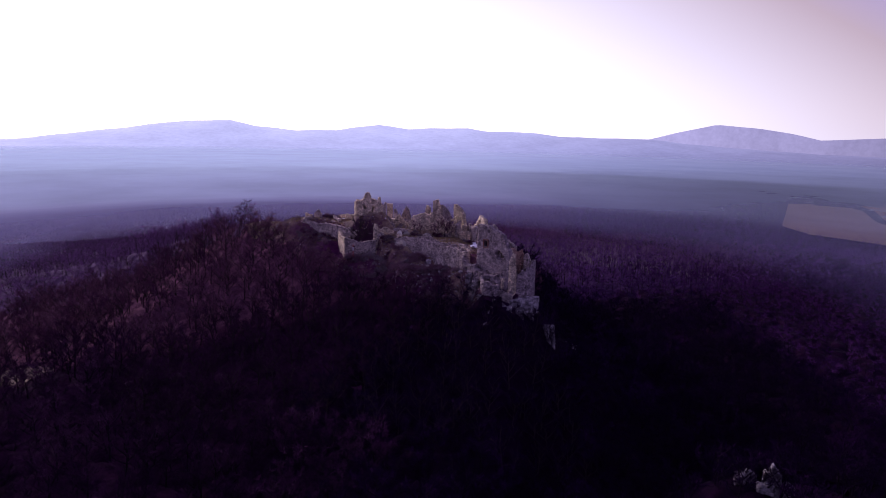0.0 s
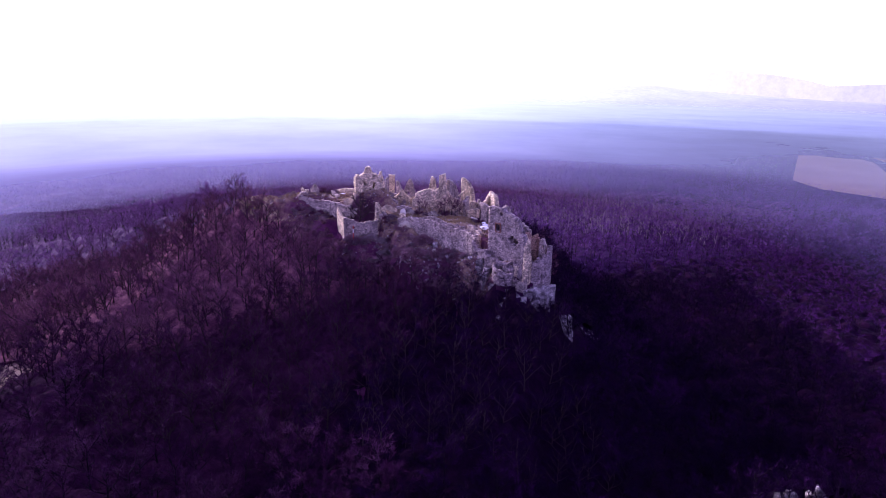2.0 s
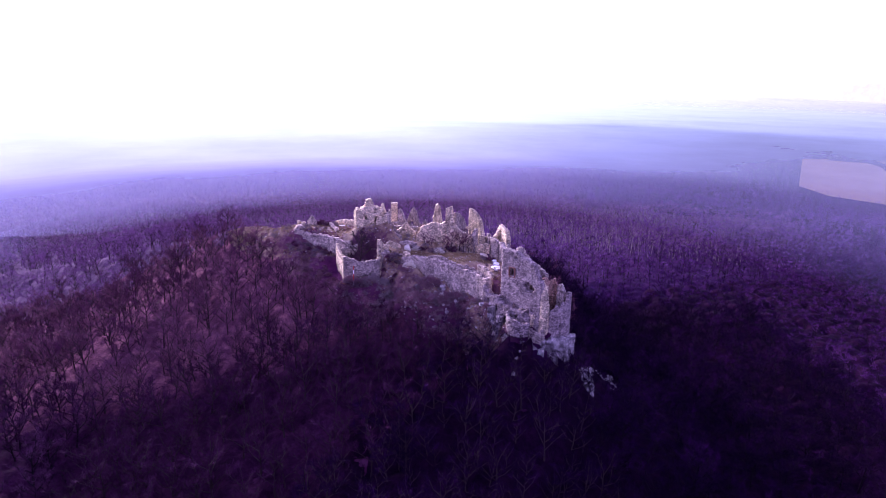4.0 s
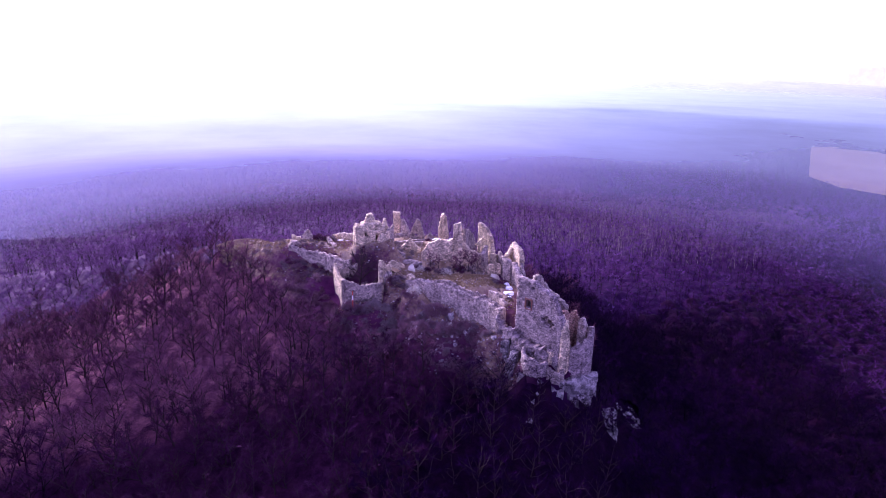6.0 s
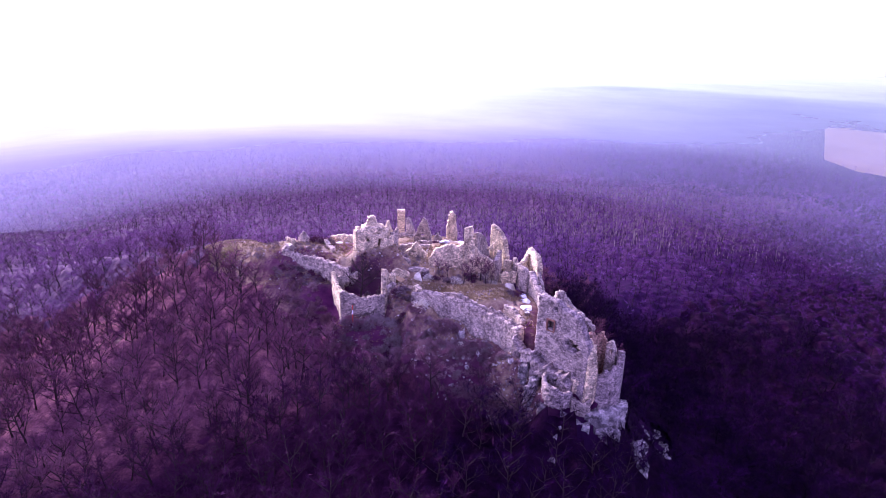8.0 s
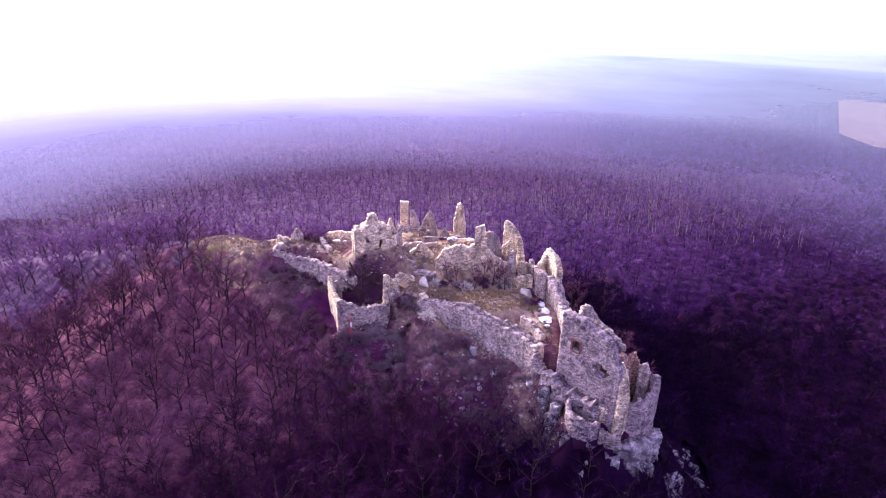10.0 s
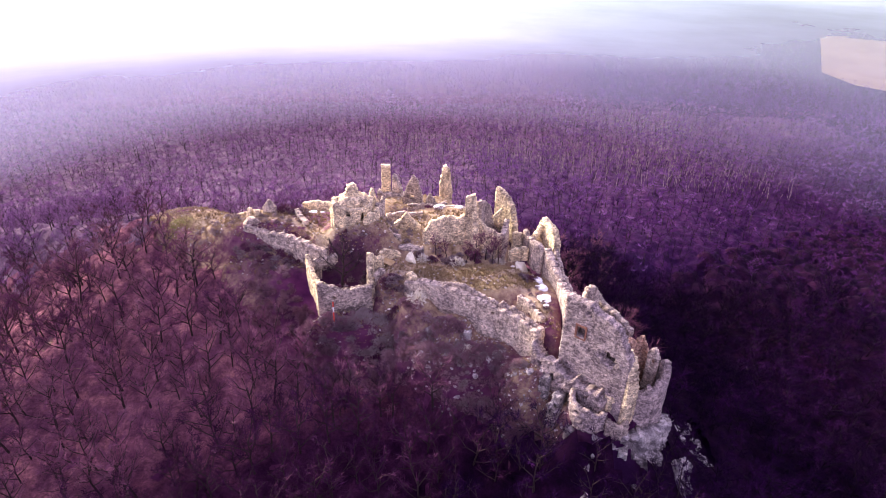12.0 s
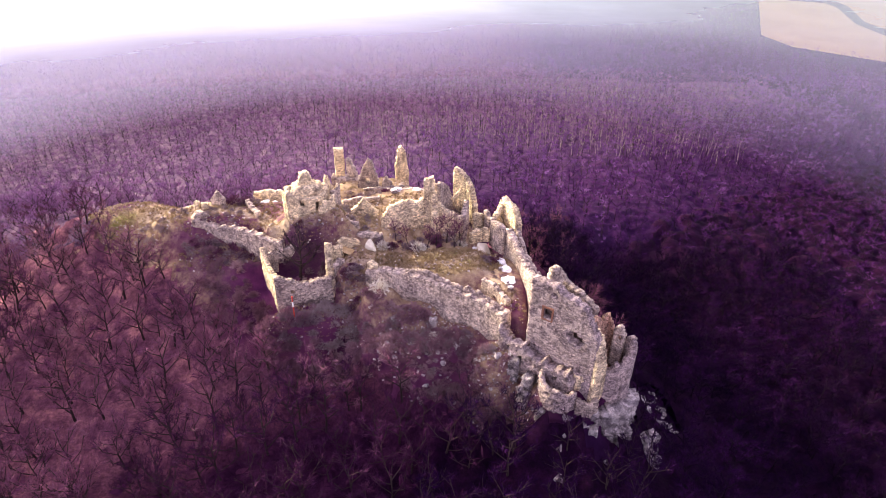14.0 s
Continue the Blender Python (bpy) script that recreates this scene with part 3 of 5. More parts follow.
BRICK = plain("brick", (0.13, 0.055, 0.045), (0.27, 0.14, 0.10), 4)
palace = ruin("palace_wall", "tall grey palace wall with one window and a hole", [
    ("wall", [(14.9, -50.8, 2, 18.6), (17.9, -53.8, 1, 19.0), (19.1, -55.0, 1, 17.7), (20.0, -55.9, 1, 17.5), (22.0, -57.9, 0, 16.6), (22.8, -58.7, -1, 14.2), (23.8, -59.7, -2, 11.4)],
     1.6, STONE_DIMMED, 21, dict(rag=0.45, holes=((3.45, 11.9, 1.5, 2.2), (4.25, 16.5, 1.0, 1.1), (7.6, 10.0, 1.1, 1.2), (8.5, 9.2, 1.2, 2.6), (9.5, 8.8, 1.0, 2.4), (10.2, 9.4, 0.8, 1.0), (1.6, 5.0, 0.5, 0.6)))),
    ("apron", [(10.4, -49.0, 2, 7.6), (13.2, -52.2, 1, 6.2), (17.0, -56.2, -1, 4.4), (20.6, -59.6, -2, 3.6)], 1.8, STONE_DIMMED, 23, dict(rag=1.5, bulge=0.3, cell=0.45, holes=((2.4, 4.4, 0.9, 0.8), (5.0, 2.6, 1.0, 1.2), (7.4, 3.4, 0.7, 0.8), (9.6, 0.6, 1.2, 1.4), (11.6, 1.8, 0.9, 1.0), (13.0, -0.6, 1.0, 1.2)))),
    # added wall close behind the window, only to make the opening look dark
    ("dark_backing", [(16.8, -51.2, 4, 15.4), (18.4, -52.8, 4, 16.0), (21.0, -55.4, 3, 15.0)], 0.8, STONE_DARK, 28, dict(rag=0.6)),
    ("buttress", [(23.4, -58.2, -2, 12.6), (24.2, -59.6, -2, 10.4), (24.6, -60.6, -3, 6.8)], 2.0, STONE_PALE, 24, dict(rag=0.5)),
    ("return_wall", [(16.6, -50.4, 3, 12.2), (17.6, -46.0, 3, 11.6), (18.1, -41.0, 4, 11.4), (18.2, -35, 4, 11.4), (17.8, -29, 5, 11.8), (17.4, -24.5, 6, 12.6)], 1.6, STONE, 25, dict(rag=0.4)),
    ("outer_wall", [(18.4, -52.2, 2, 14.6), (19.0, -49.6, 2, 15.0), (19.7, -47.4, 2, 15.4), (20.2, -45.4, 2, 14.4), (20.4, -43.6, 2, 11.6), (20.2, -37, 2, 9.6), (19.6, -30, 2, 9.4), (19.4, -24, 3, 12.0)], 0.9, STONE, 26, dict(rag=1.2)),
    ("stub", [(18.0, -48.2, 8, 14.6), (18.8, -47.8, 8, 17.4), (19.8, -47.4, 8, 18.2), (20.8, -47.0, 8, 17.2), (21.4, -46.8, 8, 14.0)], 1.2, STONE, 29, dict(rag=0.6)),
    ("cross_wall", [(21.0, -43.0, 3, 15.6), (22.6, -46, 3, 14.2), (25.0, -50.0, 1, 12.6), (26.0, -52.2, 1, 11.8)], 1.2, STONE_DARK, 27, dict(rag=0.8)),
])

for s_, z_, w_, h_ in ((3.45, 14.3, 2.1, 0.35), (3.45, 11.85, 2.0, 0.22), (2.55, 13.1, 0.32, 2.2), (4.35, 13.1, 0.32, 2.2)):
    frame_piece("window_surround", s_, z_, w_, h_, palace, BRICK)

# horseshoe tower at the end of the ridge
RUDDY = masonry("ruddy_rubble", (0.14, 0.07, 0.055), (0.28, 0.16, 0.12), (0.42, 0.29, 0.22))
ruin("corner_tower", "broken horseshoe tower of pale rubble standing on rock", [
    ("wall", arc(27.8, -56.4, 3.5, 200, 385, 25, -2.5, [9.2, 7.0, 5.4, 5.0, 6.4, 5.8, 7.8, 6.6, 8.8, 7.2, 9.6, 8.8, 7.0]), 1.1, STONE_DIMMED, 31,
     dict(rag=0.9)),
    ("back_wall", [(24.4, -55.6, 0, 12.0), (25.6, -53.9, 0, 11.9), (26.6, -53.2, 0, 9.8), (28.2, -52.8, 0, 11.6), (29.4, -53.2, 0, 9.0), (30.8, -54.0, -1, 8.0)], 1.0, RUDDY, 32, dict(rag=1.2, label="inner face of reddish rubble")),
    ("inner_wall", [(25.0, -57.2, 0, 11.2), (24.8, -58.8, 0, 9.6)], 1.0, STONE_PALE, 33, dict(rag=0.9)),
    ("stub", [(28.8, -54.6, 2, 9.6), (29.5, -55.4, 2, 11.4), (30.2, -56.0, 2, 9.6)], 1.0, STONE, 34, dict(rag=0.6, holes=((1.0, 7.0, 0.6, 1.6),))),
])

# low round bastion
ruin("round_bastion", "low half-round bastion of grey masonry with loopholes", [
    ("wall", arc(18.4, -58.8, 3.0, 130, 318, 13, -1.4, [3.0, 3.9, 3.6, 3.2, 2.4, 1.6]), 0.7, STONE_DIMMED, 41,
     dict(rag=0.9, bulge=0.16, holes=((2.2, 2.0, 0.6, 0.6), (4.4, 1.6, 0.5, 0.5), (6.2, 0.4, 0.5, 0.7)))),
    ("cross_wall", [(18.6, -57.0, -1, 3.4), (21.6, -58.6, -1, 3.2), (23.8, -59.6, -2, 4.2)], 0.9, STONE_PALE, 42, dict(rag=0.5)),
    ("lower_wall", [(20.6, -61.4, -4, 0.6), (22.4, -61.8, -4, 0.0), (24.4, -61.6, -5, 0.4)], 0.9, STONE_DARK, 43, dict(rag=0.8)),
])

# walled terrace with the pit
ruin("terrace_wall", "square terrace of dark weathered masonry round a pit", [
    ("front_wall", [(-29.6, -33.3, 2.0, 10.2), (-27, -33.5, 2, 9.7), (-24, -33.5, 2, 9.6), (-21.5, -33.4, 2, 9.8), (-19.2, -33.0, 2, 9.4)], 1.3, STONE_DARK, 51,
     dict(rag=0.6, holes=((3.2, 7.2, 0.4, 0.5), (7.0, 6.6, 0.4, 0.5)))),
    ("side_wall", [(-29.4, -33.1, 2.0, 10.4), (-30.2, -31.0, 2, 10.0), (-31.4, -28.0, 2.4, 10.2), (-32.4, -25.6, 3, 11.2), (-32.8, -24.4, 3, 12.0)], 0.8, STONE_PALE, 52, dict(rag=0.35)),
    ("back_wall", [(-32.6, -23.6, 3, 10.4), (-30.8, -23.5, 3, 10.2), (-28.6, -23.3, 3, 10.8), (-26.8, -22.8, 3, 11.4)], 1.2, STONE, 53,
     dict(rag=0.5, cell=0.3, holes=((3.5, 5.6, 2.2, 2.4), (3.5, 7.9, 1.4, 0.7)))),
    ("wing_wall", [(-19.2, -33.0, 4, 9.4), (-19.3, -31.6, 5, 10.2), (-19.6, -30.2, 6, 12.8), (-19.7, -29.0, 7, 14.6), (-19.4, -27.6, 8, 13.6), (-18.8, -26.4, 9, 12.8)], 1.1, STONE_PALE, 54, dict(rag=1.1, cell=0.3)),
    ("corner_fragment", [(-18.6, -31.4, 7, 10.6), (-17.6, -30.2, 8, 11.6), (-16.8, -29.4, 8, 11.0)], 0.9, STONE, 55, dict(rag=0.9, cell=0.3)),
])

# wall along the ridge, left of the tower
ruin("ridge_wall", "low broken ridge wall of grey rubble", [
    ("wall", [(-47.6, -13.6, 7, 13.8), (-44.4, -14.4, 7, 13.0), (-41, -15.2, 6, 12.4), (-37.4, -17.2, 6, 12.3), (-34, -19.6, 5, 12.2), (-31.2, -21.4, 4, 12.0), (-28.8, -22.6, 4, 12.0)], 1.5, STONE, 61,
     dict(rag=0.7, cell=0.32, holes=((5.6, 10.6, 0.4, 0.5), (12.0, 9.6, 0.4, 0.4)))),
    ("stub", [(-48.4, -13.2, 8, 13.0), (-47.2, -12.6, 8, 14.8), (-46.0, -11.8, 10, 14.2), (-45.0, -11.0, 10, 13.0)], 1.8, STONE_DARK, 62, dict(rag=0.8)),
    ("cross_wall", [(-37.6, -7.0, 11, 14.0), (-34.4, -12.4, 11, 13.4)], 0.9, STONE, 63, dict(rag=0.4)),
    ("back_wall", [(-37, -1.5, 8, 13.2), (-31, -3.0, 9, 14.0), (-27.6, -6.4, 11, 15.0)], 0.9, STONE_PALE, 64, dict(rag=0.5)),
])
ruin("gate_stub", "small pale pillar stump of rubble on the ridge", [
    ("pillar", [(-48.0, -8.4, 12, 15.2), (-47.2, -8.8, 12, 15.0)], 0.8, STONE_PALE, 65, dict(rag=0.4, cell=0.35)),
    ("base", [(-47.0, -8.6, 12, 14.6), (-45.6, -8.2, 12, 14.4)], 0.8, STONE_PALE, 66, dict(rag=0.4, cell=0.35)),
])
ruin("wall_stub", "ragged triangular stub of rubble wall", [
    ("wall", [(-45.2, -6.0, 12, 14.6), (-43.8, -6.4, 12, 16.4), (-42.4, -6.6, 12, 14.6)], 1.0, STONE, 67, dict(rag=0.5)),
])

# the keep: a stubby block with a broken crown and the stump of its dome
keep = ruin("keep_tower", "stubby pale keep with broken crown and a small window", [
    ("wall", [(-27.3, -17.6, 14, 21.6), (-26.8, -19.6, 14, 21.5), (-25.4, -20.5, 14, 20.9), (-23.2, -20.8, 15, 20.5), (-21.2, -20.4, 15, 20.6), (-20.0, -19.2, 15, 21.0),
              (-19.8, -16.8, 14, 21.4), (-21.0, -15.2, 13, 21.0), (-24.6, -15.0, 13, 20.8), (-26.8, -15.8, 13, 21.0)], 1.1, STONE_PALE, 71,
     dict(rag=0.3, cell=0.3, bulge=0.1, closed=True, holes=((5.0, 18.6, 0.7, 1.3), (7.9, 17.4, 0.6, 2.4)))),
    ("vault", [(-26.4, -17.6, 19.0, 21.5), (-25.0, -17.6, 19.0, 22.0), (-22.4, -17.6, 19.0, 21.9), (-20.4, -17.4, 19.0, 21.4)], 4.2, STONE_PALE, 73, dict(rag=0.3, bulge=0.22)),
    ("pilaster", [(-27.6, -18.4, 13, 21.4), (-26.6, -20.3, 13, 21.2)], 1.3, STONE_PALE, 74, dict(rag=0.3)),
    ("annex", [(-19.9, -15.4, 14, 21.4), (-19.5, -14.4, 14, 22.9), (-19.1, -13.6, 14, 21.0), (-18.6, -12.6, 13, 18.8)], 0.8, STONE_PALE, 75, dict(rag=0.5, cell=0.3)),
    ("foot", [(-21.2, -21.2, 14, 18.6), (-20.2, -21.0, 14, 19.8), (-19.0, -20.0, 14, 19.2), (-18.4, -18.4, 14, 19.8)], 1.0, STONE_PALE, 76, dict(rag=0.6, cell=0.3)),
    ("side_stub", [(-18.6, -17.4, 13, 20.4), (-18.2, -15.6, 13, 19.2), (-17.2, -14.6, 13, 20.0)], 0.8, STONE, 78, dict(rag=1.0, cell=0.3)),
    ("dome", [(-25.2, -17.0, 20, 22.2), (-24.6, -16.9, 20, 23.8), (-23.6, -16.8, 20, 24.4), (-22.7, -16.8, 20, 23.9), (-22.1, -16.8, 20, 22.2)], 2.2, STONE_PALE, 77, dict(rag=0.15, bulge=0.16, cell=0.3)),
])

# free-standing pillars of the upper palace
ruin("wall_pillar", "tall slender pillar of pale masonry left standing", [
    ("pillar", [(-19.0, 15.6, 6, 16.3), (-16.6, 15.8, 6, 16.2)], 2.0, STONE_PALE, 81, dict(rag=0.25)),
    ("fragment", [(-15.8, 14.4, 6, 15.0), (-14.8, 14.0, 6, 13.8), (-13.6, 13.6, 6, 10.4)], 1.6, STONE, 82, dict(rag=0.5)),
    ("base", [(-20.0, 14.6, 6, 9.6), (-12.6, 13.6, 6, 9.0)], 2.4, STONE, 83, dict(rag=0.5)),
], "pillars of the palace")
ruin("wall_pillar", "tall tapering pillar of ochre and grey masonry", [
    ("pillar", [(-3.4, 17.0, 3, 10.6), (-2.6, 17.0, 3, 15.0), (-1.4, 17.0, 3, 15.8), (-0.6, 17.2, 3, 14.4), (0.1, 17.2, 3, 9.4)], 2.0, STONE_PALE, 84, dict(rag=0.35)),
], "pillars of the palace")
ruin("wall_fragment", "jagged double-peaked wall fragment of weathered rubble", [
    ("wall", [(-13.4, 9.2, 6, 10.0), (-11.8, 9.2, 6, 14.0), (-10.6, 9.0, 6, 15.6), (-9.4, 9.0, 6, 15.0), (-8.2, 8.8, 6, 10.6)], 1.5, STONE_DARK, 85, dict(rag=0.9, holes=((2.4, 9.4, 0.9, 1.6),))),
    ("stub", [(-7.4, 6.4, 6, 10.4), (-6.2, 6.2, 6, 12.0), (-5.0, 6.0, 6, 10.0)], 1.3, STONE_DARK, 86, dict(rag=0.9)),
])

# inner palace front
ruin("inner_wall", "inner palace wall with a tall broken fin", [
    ("wall", [(-8.8, -17.2, 8, 13.0), (-7.0, -17.2, 8, 15.6), (-4.0, -17.3, 8, 17.2), (-1.0, -17.4, 8, 16.8), (0.4, -17.4, 8, 17.8)], 1.3, STONE_PALE, 91, dict(rag=0.5)),
    ("fin", [(0.6, -17.2, 8, 21.8), (1.6, -17.6, 8, 22.3), (2.6, -17.8, 8, 22.2), (3.0, -17.8, 8, 18.0)], 1.4, STONE_PALE, 92, dict(rag=0.3)),
    ("sloping_wall", [(3.0, -17.8, 6, 17.2), (5.0, -18.2, 6, 14.8), (7.6, -18.6, 6, 13.2), (8.6, -18.8, 6, 12.8)], 1.3, STONE_PALE, 93, dict(rag=0.5)),
    ("buttress", [(2.4, -18.4, 6, 20.6), (2.5, -19.8, 6, 14.6)], 1.3, STONE_PALE, 94, dict(rag=0.4)),
    ("return_wall", [(3.4, -16.8, 8, 20.4), (4.6, -13.6, 8, 18.2), (6.2, -11.0, 8, 16.8), (7.2, -9.6, 8, 13.2)], 1.2, STONE_DARK, 95, dict(rag=0.8)),
    ("side_wall", [(8.6, -18.6, 6, 13.0), (9.6, -15.4, 7, 13.4), (10.6, -12.2, 8, 13.6)], 1.1, STONE, 96, dict(rag=0.5)),
    ("cellar_wall", [(7.0, -19.6, 3, 10.4), (4.0, -19.4, 3, 9.8), (0.0, -19.0, 4, 10.2)], 1.4, STONE_DARK, 97, dict(rag=1.0, holes=((2.4, 7.2, 1.0, 1.4),))),
    ("lintel", [(7.4, -11.0, 13.2, 13.8), (9.6, -10.0, 15.0, 15.5)], 0.4, STONE_PALE, 98, dict(rag=0.1, cell=0.3)),
])
ruin("gable_fragment", "small gable-shaped wall fragment with a row of beam holes", [
    ("wall", [(-15.4, -13.0, 9, 13.2), (-13.8, -13.0, 9, 14.4), (-12.2, -13.2, 9, 16.4), (-11.0, -13.2, 9, 14.6), (-9.2, -13.4, 9, 12.6)], 1.1, STONE_PALE, 101,
     dict(rag=0.4, cell=0.3, holes=tuple((1.2 + 0.62 * k, 12.2, 0.32, 0.32) for k in range(7)))),
])
ruin("leaning_wall", "tall thin leaning slab of ruined wall", [
    ("wall", [(8.8, -6.2, 7, 19.4), (10.0, -7.2, 7, 18.8), (11.4, -8.6, 7, 17.4), (12.2, -9.8, 7, 15.8), (12.8, -11.2, 7, 12.0)], 1.3, STONE_PALE, 102, dict(rag=0.5)),
])
ruin("gatehouse_fragment", "pointed gatehouse fragment of pale masonry", [
    ("wall", [(15.2, -19.0, 7, 12.6), (16.6, -18.0, 7, 14.0), (18.0, -17.0, 6, 16.6), (18.6, -18.6, 6, 16.2), (19.4, -21.6, 5, 15.6), (19.6, -23.8, 4, 13.6)], 1.3, STONE_PALE, 103, dict(rag=0.6)),
    ("inner_wall", [(15.0, -19.6, 7, 13.0), (15.4, -23.0, 7, 13.6), (16.6, -25.0, 7, 12.6)], 1.2, STONE, 104, dict(rag=0.7)),
    ("pier", [(14.0, -16.6, 8, 13.6), (14.6, -20.0, 8, 13.2)], 0.9, STONE_DARK, 105, dict(rag=0.5)),
])
ruin("vault_ruin", "low vaulted cellar front with two dark openings", [
    ("wall", [(-14.0, -20.2, 8, 11.6), (-11.0, -20.8, 8, 11.8), (-8.6, -20.8, 8, 11.4)], 1.2, STONE, 106, dict(rag=0.3, cell=0.3, holes=((2.0, 9.8, 1.0, 1.0), (3.8, 9.8, 0.7, 0.8)))),
])

# low remains inside the walls
for k, (label, line, thick, mat) in enumerate([
    ("low remains of a pale house wall in the yard", [(-17.6, -24.6, 9, 12.4), (-15.4, -23.0, 9, 12.0), (-13.6, -22.2, 9, 11.0)], 0.8, STONE_PALE),
    ("broken stair wall climbing to the keep", [(-17.2, -19.6, 11, 15.8), (-15.4, -18.4, 11, 14.2), (-13.4, -18.4, 10, 12.6)], 0.7, STONE),
    ("low rubble bank beside the upper terrace", [(-16.6, -9.0, 10, 13.6), (-12.6, -6.6, 10, 13.2), (-8.6, -5.6, 10, 12.8)], 1.0, STONE),
    ("overgrown footing of a former hall", [(-12.0, 4.0, 7, 10.2), (-6.4, 4.8, 7, 9.8), (-2.0, 6.2, 7, 9.6)], 0.9, STONE_DARK),
    ("overgrown footing of a former hall", [(-6.4, 1.0, 8, 11.4), (-1.0, -0.2, 8, 11.6), (3.4, -2.6, 8, 11.8)], 0.8, STONE),
    ("low garden wall along the yard path", [(9.4, -37.4, 7, 9.8), (11.6, -40.4, 7, 9.6), (12.8, -44.2, 6, 9.0)], 0.8, STONE),
    ("low pale footing near the gatehouse", [(9.8, -21.4, 8, 10.8), (12.4, -20.6, 8, 11.2), (14.2, -20.8, 8, 11.0)], 0.8, STONE_PALE),
    ("short stub of pale wall by the gatehouse", [(11.2, -17.2, 9, 12.6), (13.4, -16.8, 9, 12.2)], 0.8, STONE_PALE),
    ("low stones at the edge of the pit", [(-19.0, -27.0, 8, 12.6), (-17.2, -25.8, 8, 12.2)], 1.0, STONE_PALE),
]):
    ruin("wall_remains", label, [("wall", line, thick, mat, 300 + 3 * k, dict(rag=0.6))])


# ---------------------------------------------------------------- rocks
def rock_mesh(name, sx, sy, sz, seed, mat=ROCK, sub=3):
    """A craggy block: a rounded lump cut by random planes and roughened."""
    bm = bmesh.new()
    bmesh.ops.create_icosphere(bm, subdivisions=sub, radius=1.0)
    rng = random.Random(seed)
    cuts = [(Vector((rng.gauss(0, 1), rng.gauss(0, 1), rng.gauss(0, 0.8))).normalized(), rng.uniform(0.35, 0.75)) for _ in range(12)]
    for v in bm.verts:
        for nrm, far in cuts:
            d = v.co.dot(nrm) - far
            if d > 0:
                v.co -= nrm * d
        v.co += v.co.normalized() * 0.13 * noise.noise(v.co * 2.3 + Vector((seed, 0, 0)))
        v.co.z += 0.10 * noise.noise(Vector((v.co.x * 5, v.co.y * 5, seed)))
        v.co.x, v.co.y, v.co.z = v.co.x * sx, v.co.y * sy, v.co.z * sz
    me = bpy.data.meshes.new(name)
    bm.to_mesh(me)
    bm.free()
    me.materials.append(mat)
    return me


def outcrop(label, crags, seed, mat=ROCK):
    """A rocky outcrop of upright crags: (line of x, y, foot, top; thickness)."""
    top = thing("rock_outcrop", 0, 0, 0, label, "rock")
    for k, (line, thick) in enumerate(crags):
        part("crag", ruin_mesh("crag", line, thick, mat, seed + k, cell=0.45, rag=1.2, bulge=0.26), top)
    return top


outcrop("grey limestone crag under the corner tower", [
    ([(23.6, -61.4, -9, -2.2), (26, -61.8, -10, -1.6), (29, -61.6, -11, -1.8), (31.4, -59.8, -12, -2.0), (32, -57, -12, -2)], 2.4),
    ([(25.4, -62.8, -13, -5.4), (28, -63.2, -14, -4.6), (30.6, -62.4, -14, -5.6)], 1.8),
    ([(18.6, -61.8, -7, -1.6), (21, -62.4, -8, -2.6), (23.4, -62.6, -9, -3.4)], 1.6)], 201)
outcrop("detached limestone crag on the steep slope", [
    ([(31.8, -62.8, -18, -10.8), (33.4, -62.6, -18, -11.6)], 1.8), ([(34.4, -61.8, -18, -10.6), (37.6, -60.8, -19, -10.4)], 2.0),
    ([(35.4, -63.6, -20, -13.6), (37.6, -62.8, -20, -13.8)], 1.4)], 211, PALE_ROCK)
outcrop("small pale crags among trees below the bastion", [
    ([(20.4, -67, -14, -8.6), (21.2, -67.4, -14, -9.4)], 1.0), ([(24.6, -66.6, -14, -7.6), (25.6, -66.8, -14, -8.4)], 1.0),
    ([(19.4, -71, -19, -11.6), (20.6, -71.4, -19, -11.0)], 1.2), ([(20.4, -74, -21, -14.0), (21.4, -74, -21, -14.6)], 1.1),
    ([(14.6, -71.4, -17, -12.4), (17.4, -71.6, -17, -12.8)], 0.9), ([(27, -69.4, -18, -12), (27.8, -69.4, -18, -12.4)], 0.8)], 221)
outcrop("rubble slope of pale stone below the curtain wall", [
    ([(11.2, -53, -1, 3.2), (12.8, -53.8, -1, 3.4)], 1.6), ([(13.4, -55.6, -2, 2.0), (14.6, -57, -3, 1.6)], 1.8),
    ([(12.2, -57, -3, 0.6), (13.2, -58.6, -4, 0.0)], 1.4), ([(14.4, -60.4, -5, -1.4), (15.4, -61.4, -5, -1.2)], 1.2)], 231)
outcrop("rocky outcrop above the woods with pale crags", [
    ([(66, -118, -36, -23.6), (68, -118.4, -36, -22.4), (70, -118.6, -36, -23.4)], 1.6), ([(71.4, -119, -36, -22.0), (72.6, -119.6, -36, -20.2), (74.4, -120, -36, -21.6)], 1.8),
    ([(75, -121.4, -36, -23.4), (76.8, -121, -36, -24.0)], 1.4), ([(69, -121.4, -36, -24.4), (72, -122, -36, -24.0)], 1.4)], 251)
outcrop("stony edge of the grassy knoll", [
    ([(-69.6, -4.6, 2, 6.8), (-67.6, -6.6, 2, 6.0)], 1.0), ([(-64, -9.2, 1, 5.2), (-61.6, -9.8, 1, 5.6)], 0.9), ([(-55.4, -12.4, 2, 7.0), (-53, -12.8, 3, 8.2), (-51, -13.4, 4, 10.4)], 1.2)], 261)

